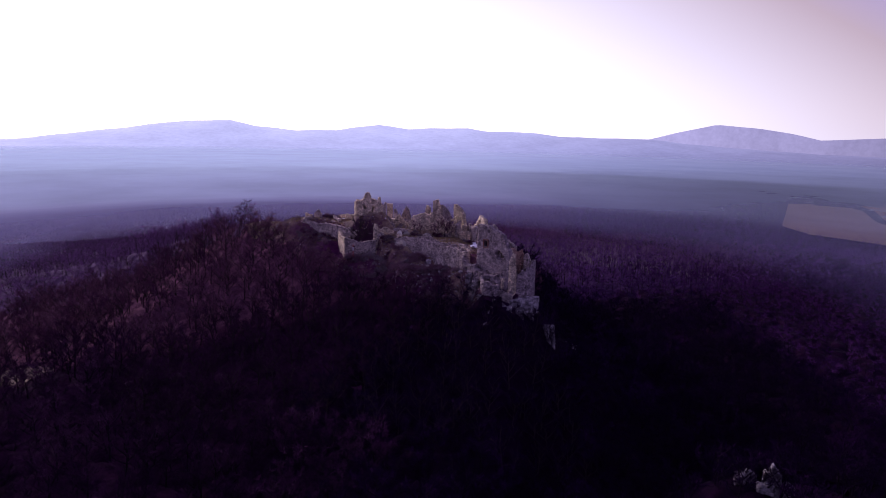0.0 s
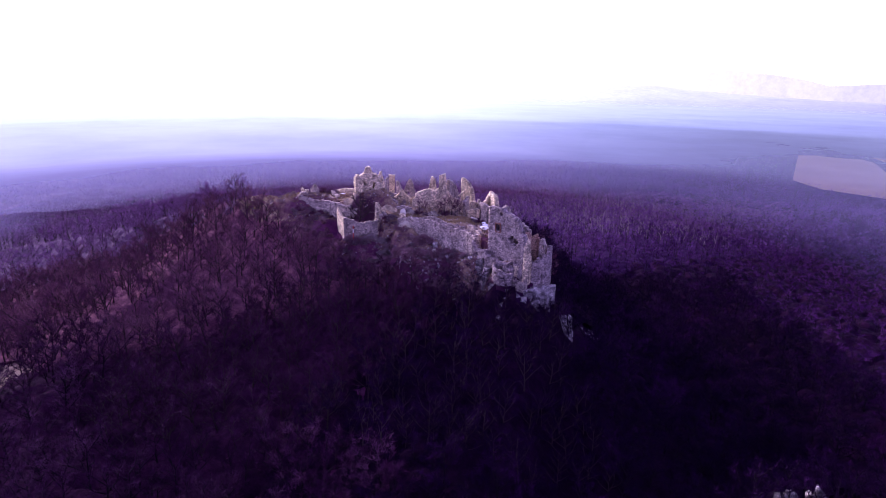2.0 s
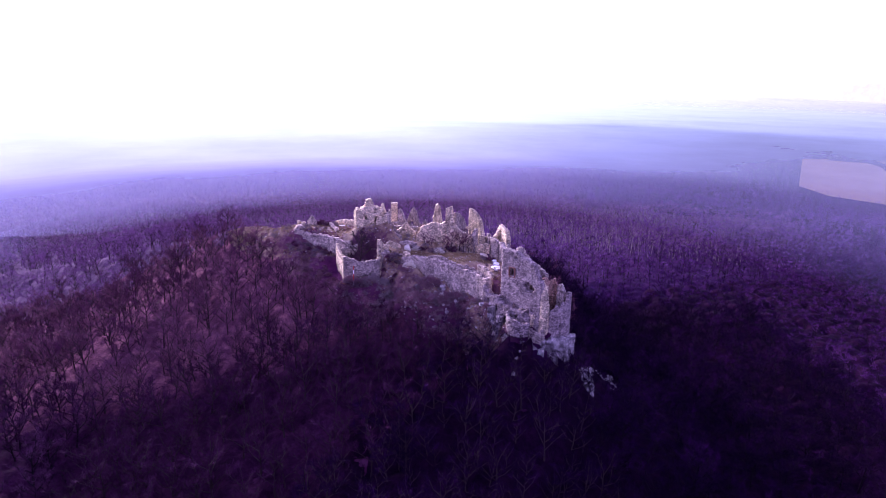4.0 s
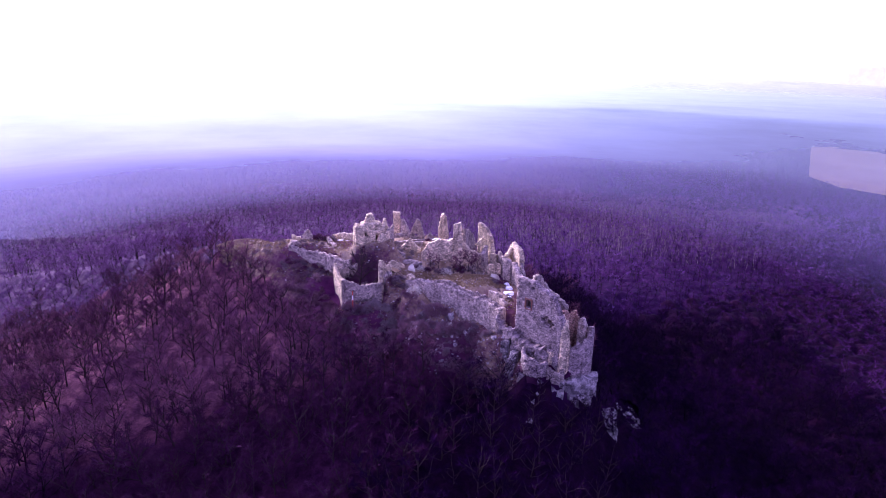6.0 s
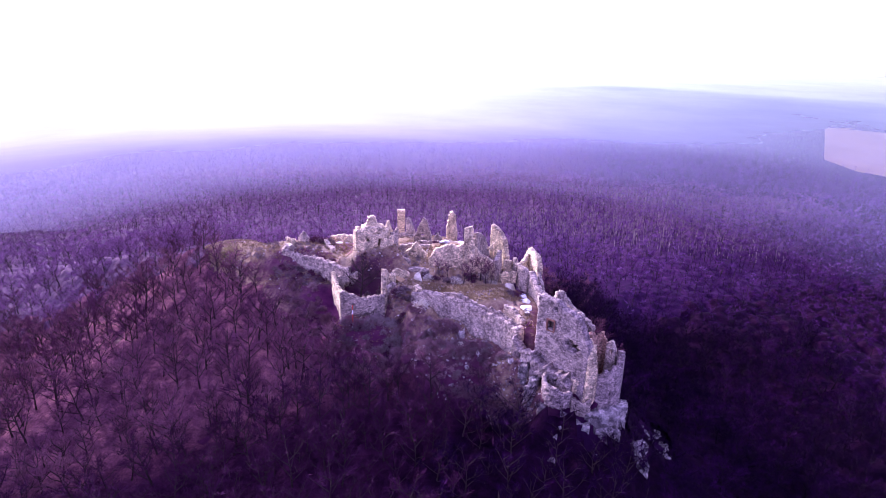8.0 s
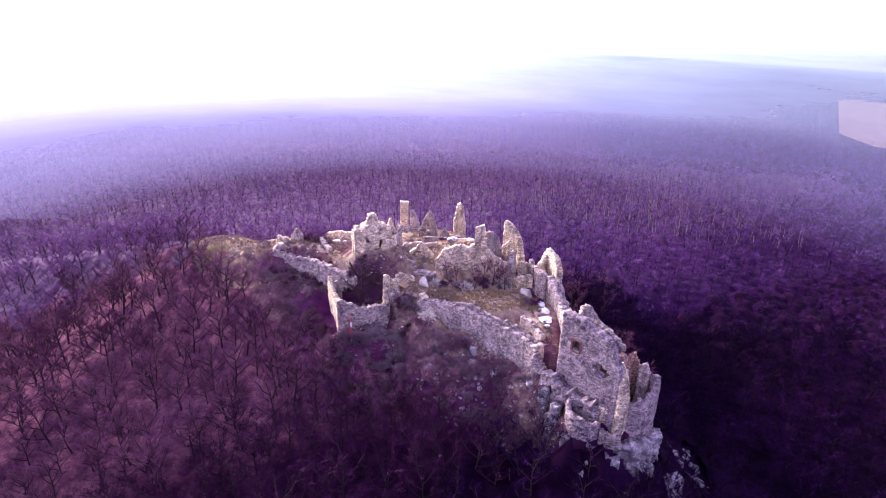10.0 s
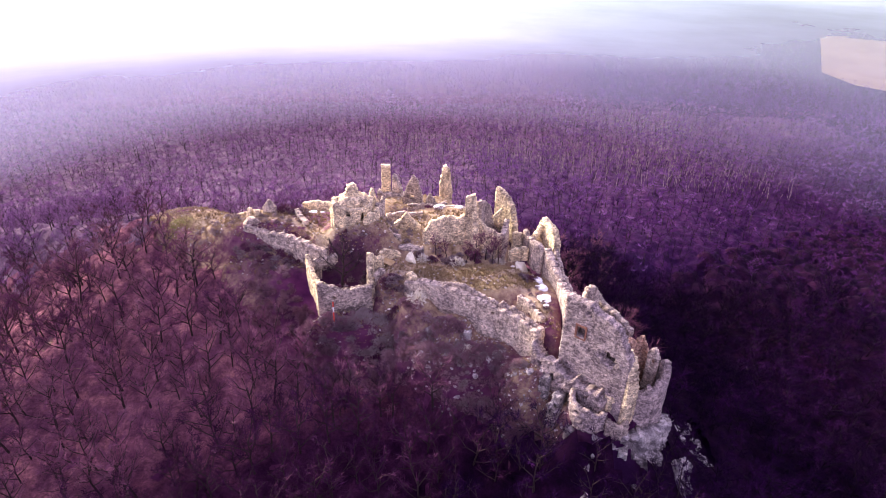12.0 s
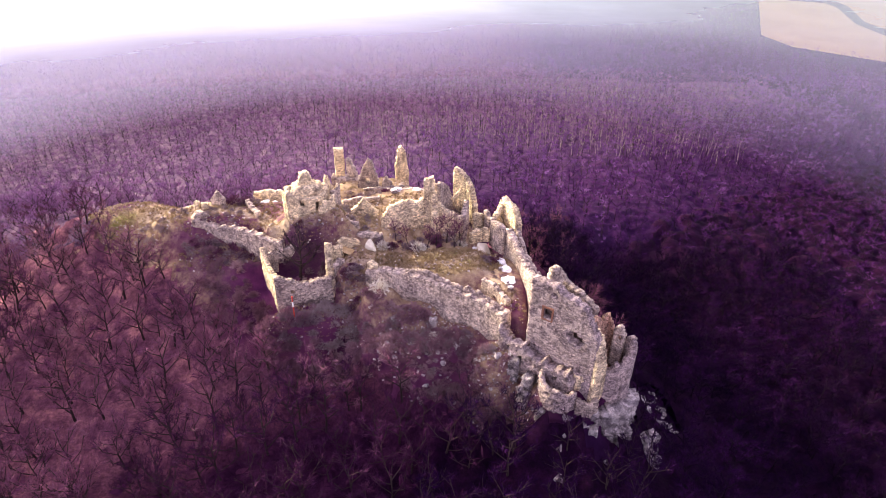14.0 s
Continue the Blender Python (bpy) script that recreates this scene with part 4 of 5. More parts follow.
outcrop("rocky ribs of pale limestone in the dark woods below the bastion", [
    ([(16.2, -65.4, -14, -5.6), (17.4, -65.8, -14, -5.2)], 1.0), ([(17.9, -64.2, -10, -3.4), (18.6, -64.6, -10, -3.8)], 0.9), ([(20.8, -66.6, -14, -5.8), (21.6, -67.0, -14, -6.4)], 0.9),
    ([(15.4, -69.4, -17, -7.6), (16.2, -70.0, -17, -7.2), (17.0, -70.4, -17, -8.0)], 1.2), ([(15.0, -72.4, -19, -9.6), (16.4, -72.8, -19, -10.2)], 1.2), ([(13.2, -70.0, -17, -9.4), (13.8, -70.2, -17, -9.0)], 0.7),
    ([(8.8, -65.4, -14, -9.2), (9.8, -65.6, -14, -8.8), (10.8, -65.8, -14, -9.4)], 0.7), ([(22.8, -63.6, -10, -3.6), (24.2, -64.0, -10, -3.2)], 1.1)], 271, PALE_ROCK)
outcrop("grey limestone ledge in the scrub below the curtain wall", [
    ([(-9.4, -41.8, -2, 3.4), (-8.6, -42.2, -2, 3.9), (-7.6, -42.6, -2, 3.2)], 0.9), ([(-6.0, -44.6, -4, 2.2), (-4.8, -44.8, -4, 2.6)], 0.8), ([(-2.4, -45.0, -4, 2.0), (-1.0, -45.4, -4, 2.6), (0.4, -46.0, -4, 1.6)], 0.9),
    ([(1.6, -46.8, -4, 2.0), (3.0, -47.6, -4, 1.6)], 0.8), ([(-1.4, -42.2, 0, 5.2), (-0.2, -42.8, 0, 4.8)], 0.7), ([(5.0, -48.4, -4, 2.0), (6.2, -49.4, -4, 1.6)], 0.7)], 281, PALE_ROCK)

# pale boulders on the steep side
boulder = [rock_mesh("boulder", 0.8, 0.6, 0.55, s, ROCK, 2) for s in (71, 72, 73)]
pale = [rock_mesh("boulder", 0.9, 0.6, 0.5, s, PALE_ROCK, 2) for s in (77, 78, 79)]
rb = random.Random(5)
for k in range(34):
    bx0, by0 = 48 + rb.uniform(-3, 3), -44 + rb.uniform(-7, 7)
    ob = new("boulder", pale[k % 3])
    s0 = rb.uniform(0.5, 1.5)
    ob.matrix_world = pose(bx0, by0, height(bx0, by0) + 0.5, rb.uniform(-20, 20), 0, rb.uniform(0, 360)) @ Matrix.Diagonal((s0, s0, s0, 1))
    tagged(ob, "pale limestone boulder lying on the steep slope", "boulder", "boulders on the slope")
pale_boulder = [rock_mesh("boulder", 0.8, 0.6, 0.55, s, PALE_ROCK, 2) for s in (74, 75, 76)]
for k in range(240):
    bx0 = rb.uniform(-12, 13)
    by0 = -40 - 0.55 * (bx0 + 11) + rb.uniform(-9, 3)
    ob = new("boulder", pale_boulder[k % 3])
    s0 = 0.35 + 0.9 * rb.random() ** 2
    ob.matrix_world = pose(bx0, by0, height(bx0, by0) + 0.05, rb.uniform(-20, 20), 0, rb.uniform(0, 360)) @ Matrix.Diagonal((s0, s0, s0, 1))
    tagged(ob, "small grey boulder in scrub under the wall", "boulder", "boulders under the wall")

# ---------------------------------------------------------------- things in the yard
def sheet_pile(x, y, sx, sy, sz, seed, turn):
    """A heap under a white sheet, draped to the ground."""
    bm = bmesh.new()
    bmesh.ops.create_icosphere(bm, subdivisions=3, radius=1.0)
    for v in bm.verts:
        k = noise.noise(v.co * 1.6 + Vector((seed, 3, 1)))
        v.co.x *= sx * (1 + 0.6 * k)
        v.co.y *= sy * (1 + 0.6 * k)
        v.co.z = max(v.co.z, -0.25) * sz * 0.5 * (1 + 0.3 * k)
    me = bpy.data.meshes.new("white_sheet")
    bm.to_mesh(me)
    bm.free()
    me.materials.append(TARP)
    ob = new("covered_pile", me)
    ob.matrix_world = pose(x, y, height(x, y) + 0.12 * sz, 0, 0, turn)
    return tagged(ob, "heap under a bright white sheet in the yard", "covered pile", "covered piles")


sheet_pile(14.7, -30.4, 0.8, 1.2, 0.7, 1, 10)
sheet_pile(14.8, -33.2, 1.1, 1.1, 0.7, 2, 40)
sheet_pile(14.5, -37.4, 1.3, 1.2, 0.9, 3, 0)
sheet_pile(14.3, -39.6, 0.5, 0.5, 0.5, 4, 0)
sheet_pile(-4.2, -1.0, 1.5, 1.0, 1.0, 5, 40)
sheet_pile(0.4, -1.6, 1.0, 0.8, 0.8, 6, -30)
sheet_pile(-34.2, -5.0, 0.9, 0.7, 0.7, 7, 20)
sheet_pile(-32.0, -5.0, 0.6, 0.6, 0.6, 8, 20)
sheet_pile(-17.2, -25.2, 0.6, 0.5, 0.5, 9, 0)
sheet_pile(11.6, -17.0, 1.5, 0.7, 0.6, 10, 15)


def mound(x, y, sx, sy, sz, mat, label, seed):
    me = rock_mesh("mound", sx, sy, sz, seed, mat)
    ob = new("rubble_mound", me)
    ob.matrix_world = pose(x, y, height(x, y) + sz * 0.15, 0, 0, seed * 40)
    return tagged(ob, label, "rubble mound")


LIME = plain("lime_rubble", (0.58, 0.51, 0.38), (0.76, 0.70, 0.55), 1.5)
mound(11.8, -23.4, 3.3, 2.4, 2.9, LIME, "cream mound of lime rubble in the yard", 2)
mound(-11.5, -23.6, 2.3, 1.6, 1.4, LIME, "cream mound of lime rubble beside the path", 3)
mound(-16.1, -25.2, 2.6, 1.8, 1.7, OCHRE, "heap of ochre earth by the wing wall", 4)
for k in range(16):
    mx, my = rb.uniform(-2, 7), rb.uniform(-33.4, -30.4)
    mound(mx, my, rb.uniform(0.3, 0.7), rb.uniform(0.3, 0.6), rb.uniform(0.3, 0.6), STONE, "small heap of fallen masonry in the grass", 10 + k)

# striped marker pole leaning on the terrace wall
pole = thing("marker_pole", -26.2, -38.4, height(-26.2, -38.4) - 0.5, "leaning red and white marker pole beside the terrace", "pole")
for k in range(5):
    bm = bmesh.new()
    bmesh.ops.create_cone(bm, cap_ends=True, segments=8, radius1=0.13, radius2=0.13, depth=1.1)
    me = bpy.data.meshes.new("pole_section")
    bm.to_mesh(me)
    bm.free()
    me.materials.append(RED if k % 3 else WHITE)
    part("pole_section", me, pole).matrix_local = pose(0, 0.1 * k, 0.55 + 1.1 * k, -6, 0, 0)


# ---------------------------------------------------------------- trees
def tube(vs, fs, p, q, r0, r1, n):
    d = (q - p) / np.linalg.norm(q - p)
    a = np.cross(d, (0.3, 0.9, 0.2))
    a /= np.linalg.norm(a)
    b = np.cross(d, a)
    k = len(vs)
    for c, r in ((p, r0), (q, r1)):
        for i in range(n):
            w = 6.2832 * i / n
            vs.append(c + r * (math.cos(w) * a + math.sin(w) * b))
    for i in range(n):
        j = (i + 1) % n
        fs.append((k + i, k + j, k + n + j))
        fs.append((k + i, k + n + j, k + n + i))


def tree_arrays(seed, h, limbs, subs, twigs, tw, spread=0.36, low=0.28, stout=1.0):
    """A bare tree: wood (trunk, limbs, branches) and its crown of fine twigs, as arrays."""
    rng = np.random.RandomState(seed)
    wv, wf, tv, tf = [], [], [], []
    p, lean = np.zeros(3), rng.normal(0, 0.07, 2)
    trunk = [p]
    for k in range(4):
        q = p + np.array([lean[0] + rng.normal(0, 0.05), lean[1] + rng.normal(0, 0.05), 1.0]) * h * 0.2
        tube(wv, wf, p, q, stout * h * 0.014 * (1 - 0.22 * k), stout * h * 0.014 * (1 - 0.22 * (k + 1)), 5 if limbs > 5 else 3)
        p = q
        trunk.append(p)
    trunk = np.array(trunk)

    def twig(base, d, ln, w):
        d = d / np.linalg.norm(d)
        s = np.cross(d, rng.normal(0, 1, 3))
        s /= np.linalg.norm(s) + 1e-6
        k = len(tv)
        tv.extend((base - s * w, base + s * w, base + d * ln))
        tf.append((k, k + 1, k + 2))

    ends = [(trunk[-1], np.array([0, 0, 1.0]))]
    for i in range(limbs):
        f = low + (0.95 - low) * (i + rng.uniform(0, 0.8)) / limbs
        base = np.array([np.interp(f * 0.8 * h, trunk[:, 2], trunk[:, k]) for k in range(3)])
        w = 2.4 * i + rng.uniform(-0.5, 0.5)
        up = 0.55 + 0.7 * f + rng.uniform(-0.2, 0.2)
        d = np.array([math.cos(w), math.sin(w), up])
        d /= np.linalg.norm(d)
        ln = h * spread * (1.15 - 0.55 * f) * rng.uniform(0.8, 1.15)
        mid = base + d * ln * 0.5
        d2 = d + np.array([rng.normal(0, 0.2), rng.normal(0, 0.2), 0.3])
        d2 /= np.linalg.norm(d2)
        end = mid + d2 * ln * 0.55
        tube(wv, wf, base, mid, stout * h * 0.007, stout * h * 0.005, 3)
        tube(wv, wf, mid, end, stout * h * 0.005, stout * h * 0.0025, 3)
        ends += [(mid, d), (end, d2)]
        for s in range(subs):
            b = base + (mid - base) * rng.uniform(0.5, 1) if s % 2 else mid + (end - mid) * rng.uniform(0.1, 0.9)
            e = d2 + rng.normal(0, 0.55, 3)
            e[2] = abs(e[2]) * 0.8 + 0.15
            e /= np.linalg.norm(e)
            tip = b + e * h * rng.uniform(0.10, 0.17)
            tube(wv, wf, b, tip, stout * h * 0.0035, stout * h * 0.0015, 3)
            ends += [(tip, e), ((b + tip) / 2, e)]
    for k in range(twigs):
        b, d = ends[k % len(ends)]
        e = d * 0.7 + rng.normal(0, 0.6, 3)
        e[2] = e[2] * 0.7 + 0.25
        twig(b + rng.normal(0, 0.018 * h, 3), e, h * rng.uniform(0.06, 0.14), tw * rng.uniform(0.6, 1.3))
    return (np.array(wv), np.array(wf)), (np.array(tv), np.array(tf))


def scatter(name, kinds, places, mat, label, category, wood_mat=None):
    """Many trees joined into one object: places are rows of x, y, z, turn, size, kind."""
    vs, fs, mats, base = [], [], [], 0
    for x, y, z, turn, size, k in places:
        c, s = math.cos(turn), math.sin(turn)
        m = np.array([[c, -s, 0], [s, c, 0], [0, 0, 1]]) * size
        for which, (v, f) in enumerate(kinds[int(k) % len(kinds)]):
            if not len(f):
                continue
            vs.append(v @ m.T + (x, y, z))
            fs.append(f + base)
            mats.append(np.full(len(f), which, np.int32))
            base += len(v)
    me = mesh_from(name, np.concatenate(vs), np.concatenate(fs), wood_mat or BARK)
    me.materials.append(mat)
    me.polygons.foreach_set("material_index", np.concatenate(mats))
    return tagged(new(name, me), label, category, kind="stuff")


CASTLE = [(-50, -16), (-33, -35), (-17, -36), (-11, -37), (8, -50), (14, -62), (27, -65), (35, -58), (26, -40), (24, -14), (14, 0), (4, 20), (-22, 19),
          (-30, 12), (-52, 13), (-82, 20), (-84, 4), (-74, -5), (-60, -11)]


TREELESS = [(-52, -20), (-34, -42), (-17, -45), (-10, -48), (4, -56), (12, -61), (26, -64.5), (35, -58), (28, -40), (26, -14), (16, 2), (4, 22), (-22, 21),
            (-30, 14), (-52, 15), (-74, 16), (-75, 3), (-70, -7), (-60, -15)]


def inside(x, y, poly):
    hit = False
    for (ax, ay), (bx, by) in zip(poly, poly[1:] + poly[:1]):
        if (ay > y) != (by > y) and x < (bx - ax) * (y - ay) / (by - ay) + ax:
            hit = not hit
    return hit


def bare(x, y):
    """Where no tree stands: the castle, the crag and the clearing."""
    return inside(x, y, TREELESS) or math.hypot(x + 112, y + 80) < 9 or math.hypot(x - 80, y + 119) < 7 or math.hypot(x - 24, y + 66) < 4 or math.hypot((x - 48) / 6, (y + 45) / 10) < 1


rt = np.random.RandomState(17)


def sow(lo_x, hi_x, lo_y, hi_y, step, keep):
    out = []
    for cx in np.arange(lo_x, hi_x, step):
        for cy in np.arange(lo_y, hi_y, step):
            x, y = cx + rt.uniform(-0.48, 0.48) * step, cy + rt.uniform(-0.48, 0.48) * step
            if keep(x, y):
                out.append((x, y))
    return out


def rows(spots, lo, hi, kinds):
    xy = np.array(spots)
    z = terrain(xy[:, 0], xy[:, 1]) - 0.2
    n = len(xy)
    return np.c_[xy, z, rt.uniform(0, 6.28, n), rt.uniform(lo, hi, n), rt.randint(0, kinds, n)]


is_near = lambda x, y: -150 < x < 125 and -140 < y < 25
NEAR_KINDS = [tree_arrays(100 + k, 9.5, 7, 3, 540, 0.039, 0.40 + 0.03 * k, stout=1.5) for k in range(6)]
MID_KINDS = [tree_arrays(200 + k, 10.5, 3, 1, 130, 0.05, 0.5) for k in range(4)]
FAR_KINDS = [tree_arrays(300 + k, 12, 0, 0, 18, 0.36, low=0.5) for k in range(4)]
for k in range(4):  # far crowns: broad tufts round the top of a slim trunk
    (wv, wf), (tv, tf) = FAR_KINDS[k]
    off = rt.normal(0, 1, (len(tv) // 3, 3)) * (2.0, 2.0, 1.7)
    tv = tv + np.repeat(off, 3, 0)
    FAR_KINDS[k] = ((wv, wf), (tv, tf))

near_rows = rows(sow(-150, 125, -140, 25, 4.9, lambda x, y: not bare(x, y)), 0.8, 1.45, 6)
near_rows[(near_rows[:, 1] > -14) & (near_rows[:, 0] < -45), 4] *= 0.8  # low trees along the crest
front = (near_rows[:, 1] < -36) & (near_rows[:, 1] > -108) & (abs(near_rows[:, 0] + 15) < 62)
pick = np.flatnonzero(front)[:290]
rest = np.setdiff1d(np.arange(len(near_rows)), pick)
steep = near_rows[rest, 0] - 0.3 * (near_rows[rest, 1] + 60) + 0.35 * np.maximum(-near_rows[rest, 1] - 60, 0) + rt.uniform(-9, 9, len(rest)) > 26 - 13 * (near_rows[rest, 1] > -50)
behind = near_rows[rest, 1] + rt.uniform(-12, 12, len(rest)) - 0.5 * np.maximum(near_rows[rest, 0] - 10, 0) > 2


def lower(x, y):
    """Above zero (below this line) the hillside is shaded, and its tree and brushwood colours are darkened for it."""
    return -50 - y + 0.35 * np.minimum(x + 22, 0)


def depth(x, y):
    """How far behind the ridge a place lies; colours run from painted shade in the east to painted haze in the valley.
    """
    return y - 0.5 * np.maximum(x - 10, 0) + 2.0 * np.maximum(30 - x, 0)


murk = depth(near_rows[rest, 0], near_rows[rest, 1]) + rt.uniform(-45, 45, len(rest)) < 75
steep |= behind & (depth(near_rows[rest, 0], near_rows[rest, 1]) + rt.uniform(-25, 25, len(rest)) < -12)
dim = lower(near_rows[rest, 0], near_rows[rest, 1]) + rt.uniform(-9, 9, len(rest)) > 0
scatter("woodland", NEAR_KINDS, near_rows[rest[~steep & ~behind & dim]], TWIGS_HALF_SHADED, "dense bare violet-brown trees on the lower slope, shade painted in", "woodland", SHADED_BARK)
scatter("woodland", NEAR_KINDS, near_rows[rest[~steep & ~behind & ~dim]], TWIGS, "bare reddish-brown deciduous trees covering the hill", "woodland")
scatter("woodland", NEAR_KINDS, near_rows[rest[~steep & behind & murk]], TWIGS_EAST_SHADED, "bare violet trees behind the ridge, darkened by painted shade", "woodland", SHADED_BARK)
scatter("woodland", NEAR_KINDS, near_rows[rest[~steep & behind & ~murk]], TWIGS_HAZED, "bare mauve-grey trees behind the castle ridge, paled by painted haze", "woodland")
scatter("woodland", NEAR_KINDS, near_rows[rest[steep]], TWIGS_DARK_SHADED, "dense bare trees on the steep side, darkened by painted shade", "woodland", SHADED_BARK)
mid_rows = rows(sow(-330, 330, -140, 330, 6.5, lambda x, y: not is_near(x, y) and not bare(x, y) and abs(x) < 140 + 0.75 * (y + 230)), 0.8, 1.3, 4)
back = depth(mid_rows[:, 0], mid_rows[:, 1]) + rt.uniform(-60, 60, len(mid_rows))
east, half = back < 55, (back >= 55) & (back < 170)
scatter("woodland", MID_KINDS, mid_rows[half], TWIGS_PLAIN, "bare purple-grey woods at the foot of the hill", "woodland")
scatter("woodland", MID_KINDS, mid_rows[~east & ~half], TWIGS_HAZED, "bare greyish woods on the lower slopes, paled by painted haze", "woodland")
scatter("woodland", MID_KINDS, mid_rows[east], TWIGS_EAST_SHADED, "dense woods below the steep side, darkened by painted shade", "woodland", SHADED_BARK)
in_field = lambda x, y: inside(x, y, [(668, 850), (490, 570), (486, 503), (540, 426), (600, 400), (900, 300), (1100, 600), (1000, 850)])
far_rows = rows(sow(-820, 820, 330, 1120, 8.4, lambda x, y: abs(x) < 0.85 * (y + 230) and not in_field(x, y)), 0.7, 1.1, 4)
side_rows = rows(sow(-620, 620, -60, 330, 9.0, lambda x, y: abs(x) > 330 and abs(x) < 0.95 * (y + 300) and not in_field(x, y)), 0.8, 1.4, 4)
edge_rows = rows(sow(-1500, 1500, 1120, 1960, 13.0, lambda x, y: abs(x) < 0.85 * (y + 230)), 0.7, 1.1, 4)
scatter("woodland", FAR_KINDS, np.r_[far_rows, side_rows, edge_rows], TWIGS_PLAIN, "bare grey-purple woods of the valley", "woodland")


PALE_BARK = plain("pale_bark", (0.225, 0.18, 0.165), (0.345, 0.285, 0.255), 3)
stand_rows = rows(sow(-30, 190, 120, 300, 5.5, lambda x, y: wave(np.array(x), np.array(y), 41, 30) > 0.1), 0.8, 1.3, 4)
scatter("woodland", [tree_arrays(400 + k, 12.5, 1, 0, 14, 0.05, stout=0.6) for k in range(4)], stand_rows, TWIGS_HAZED, "stand of pale-barked bare trees in the valley", "woodland", PALE_BARK)


def tree_thing(kind, x, y, z, turn, size, label, group, twigs=TWIGS):
    key = (kind, twigs.name)
    if key not in TREES:
        (wv, wf), (tv, tf) = NEAR_KINDS[kind]
        TREES[key] = (mesh_from("trunk", wv, wf, BARK), mesh_from("crown", tv, tf, twigs))
    top = thing("tree", x, y, z, label, "tree", group)
    top.matrix_world = pose(x, y, z, 0, 0, math.degrees(turn)) @ Matrix.Diagonal((size, size, size, 1))
    part("trunk", TREES[key][0], top)
    part("crown", TREES[key][1], top)
    return top


TREES = {}
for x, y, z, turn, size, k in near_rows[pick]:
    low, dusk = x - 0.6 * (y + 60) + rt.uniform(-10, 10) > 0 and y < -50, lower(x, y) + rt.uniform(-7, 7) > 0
    tree_thing(int(k), x, y, z, turn, size, "bare tree on the slope, darkened by painted shade" if low else "violet-brown bare tree on the lower slope, shade painted in" if dusk else "bare reddish-brown deciduous tree on the wooded slope",
               "trees on the slope", TWIGS_DARK_SHADED if low else TWIGS_HALF_SHADED if dusk else TWIGS)
NEAR_KINDS.append(tree_arrays(177, 11.5, 12, 5, 260, 0.03, 0.5, 0.25, 1.9))
pit_tree = tree_thing(len(NEAR_KINDS) - 1, -25.6, -27.6, height(-25.6, -27.6), 0.5, 1.0, "dark bare tree growing in the walled pit", "", TWIGS_DARK_SHADED)
pit_tree.scale = (1.15, 1.15, 1.0)
for x, y, s in ((2.2, -23.4, 0.7), (4.6, -22.6, 0.75), (7.4, -22.8, 0.7), (0.2, -24.5, 0.5), (5.8, -25.2, 0.6), (-6.0, -21.8, 0.55), (-3.6, -22.6, 0.5)):
    tree_thing(int(abs(x * 7)) % 6, x, y, height(x, y), x, s, "small bare tree in the castle yard", "trees in the yard")

# shrubs: domes of fine twigs
SHRUB = {}


def shrub(x, y, size, mat, label, group="", z=None):
    if mat.name not in SHRUB:
        rng = np.random.RandomState(77)
        vs, fs = [], []
        for k in range(420):
            d = rng.normal(0, 1, 3)
            d[2] = abs(d[2])
            d /= np.linalg.norm(d)
            b = d * rng.uniform(0.35, 0.95)
            s = np.cross(d, rng.normal(0, 1, 3)) * 0.035
            vs.extend((b - s, b + s, b + (d + rng.normal(0, 0.4, 3)) * 0.3))
            fs.append((3 * k, 3 * k + 1, 3 * k + 2))
        SHRUB[mat.name] = mesh_from("shrub", vs, fs, mat)
    ob = new("shrub", SHRUB[mat.name])
    ob.matrix_world = pose(x, y, height(x, y) if z is None else z, 0, 0, x * 50) @ Matrix.Diagonal((size, size, size * 0.9, 1))
    return tagged(ob, label, "shrub", group)


for x, y, s in ((-1.7, -24.6, 1.8), (-8.8, -24.0, 1.5), (-10.2, -37.2, 2.0), (7.6, -22.0, 1.5), (-1.0, -45.5, 1.3)):
    shrub(x, y, s, BLOSSOM, "round shrub with pale cream blossom", "blossoming shrubs")
rs = random.Random(31)
SCRUB = [  # centre, half-axes, count, size: thickets of leafless scrub
    (-26, -28, 4, 3.5, 6, 0.9), (-2, -22.6, 9, 2.2, 30, 1.0), (-6, -33.0, 5, 0.8, 9, 0.7), (13.5, -29, 2.5, 2.5, 9, 0.8), (-38.6, -6, 2.5, 1.4, 6, 1.6),
    (-6, -43, 5, 3.5, 34, 0.8), (1, -48, 6, 3.5, 44, 0.8), (7, -52, 4, 2.5, 14, 0.7), (-17, -38, 6, 3, 22, 1.1), (-15, -34, 2.6, 2.4, 16, 1.0), (-20, -26, 3, 2, 8, 0.9), (-24, -24, 5, 2.0, 14, 0.5), (-22, -38.6, 7, 2, 44, 0.9), (-26, -29, 4, 3, 6, 0.8), (-24, -34.2, 5, 0.6, 14, 0.8), (-38, -19.5, 7, 2.4, 30, 0.9), (-46, -17, 4, 2, 16, 0.8), (-16, -32.4, 3, 1.6, 16, 0.8), (9, -41, 2.5, 3, 8, 0.6),
    (-10, 2, 8, 6, 26, 0.8), (6, -8, 5, 5, 14, 0.8), (-14, -16, 5, 3, 12, 0.7), (-42, -11, 6, 3, 12, 0.6), (24, -50, 3, 4, 10, 0.7), (-58, -10, 8, 3, 18, 0.9), (13, -36, 2, 6, 10, 0.6),
]
thicket, single = [], 0
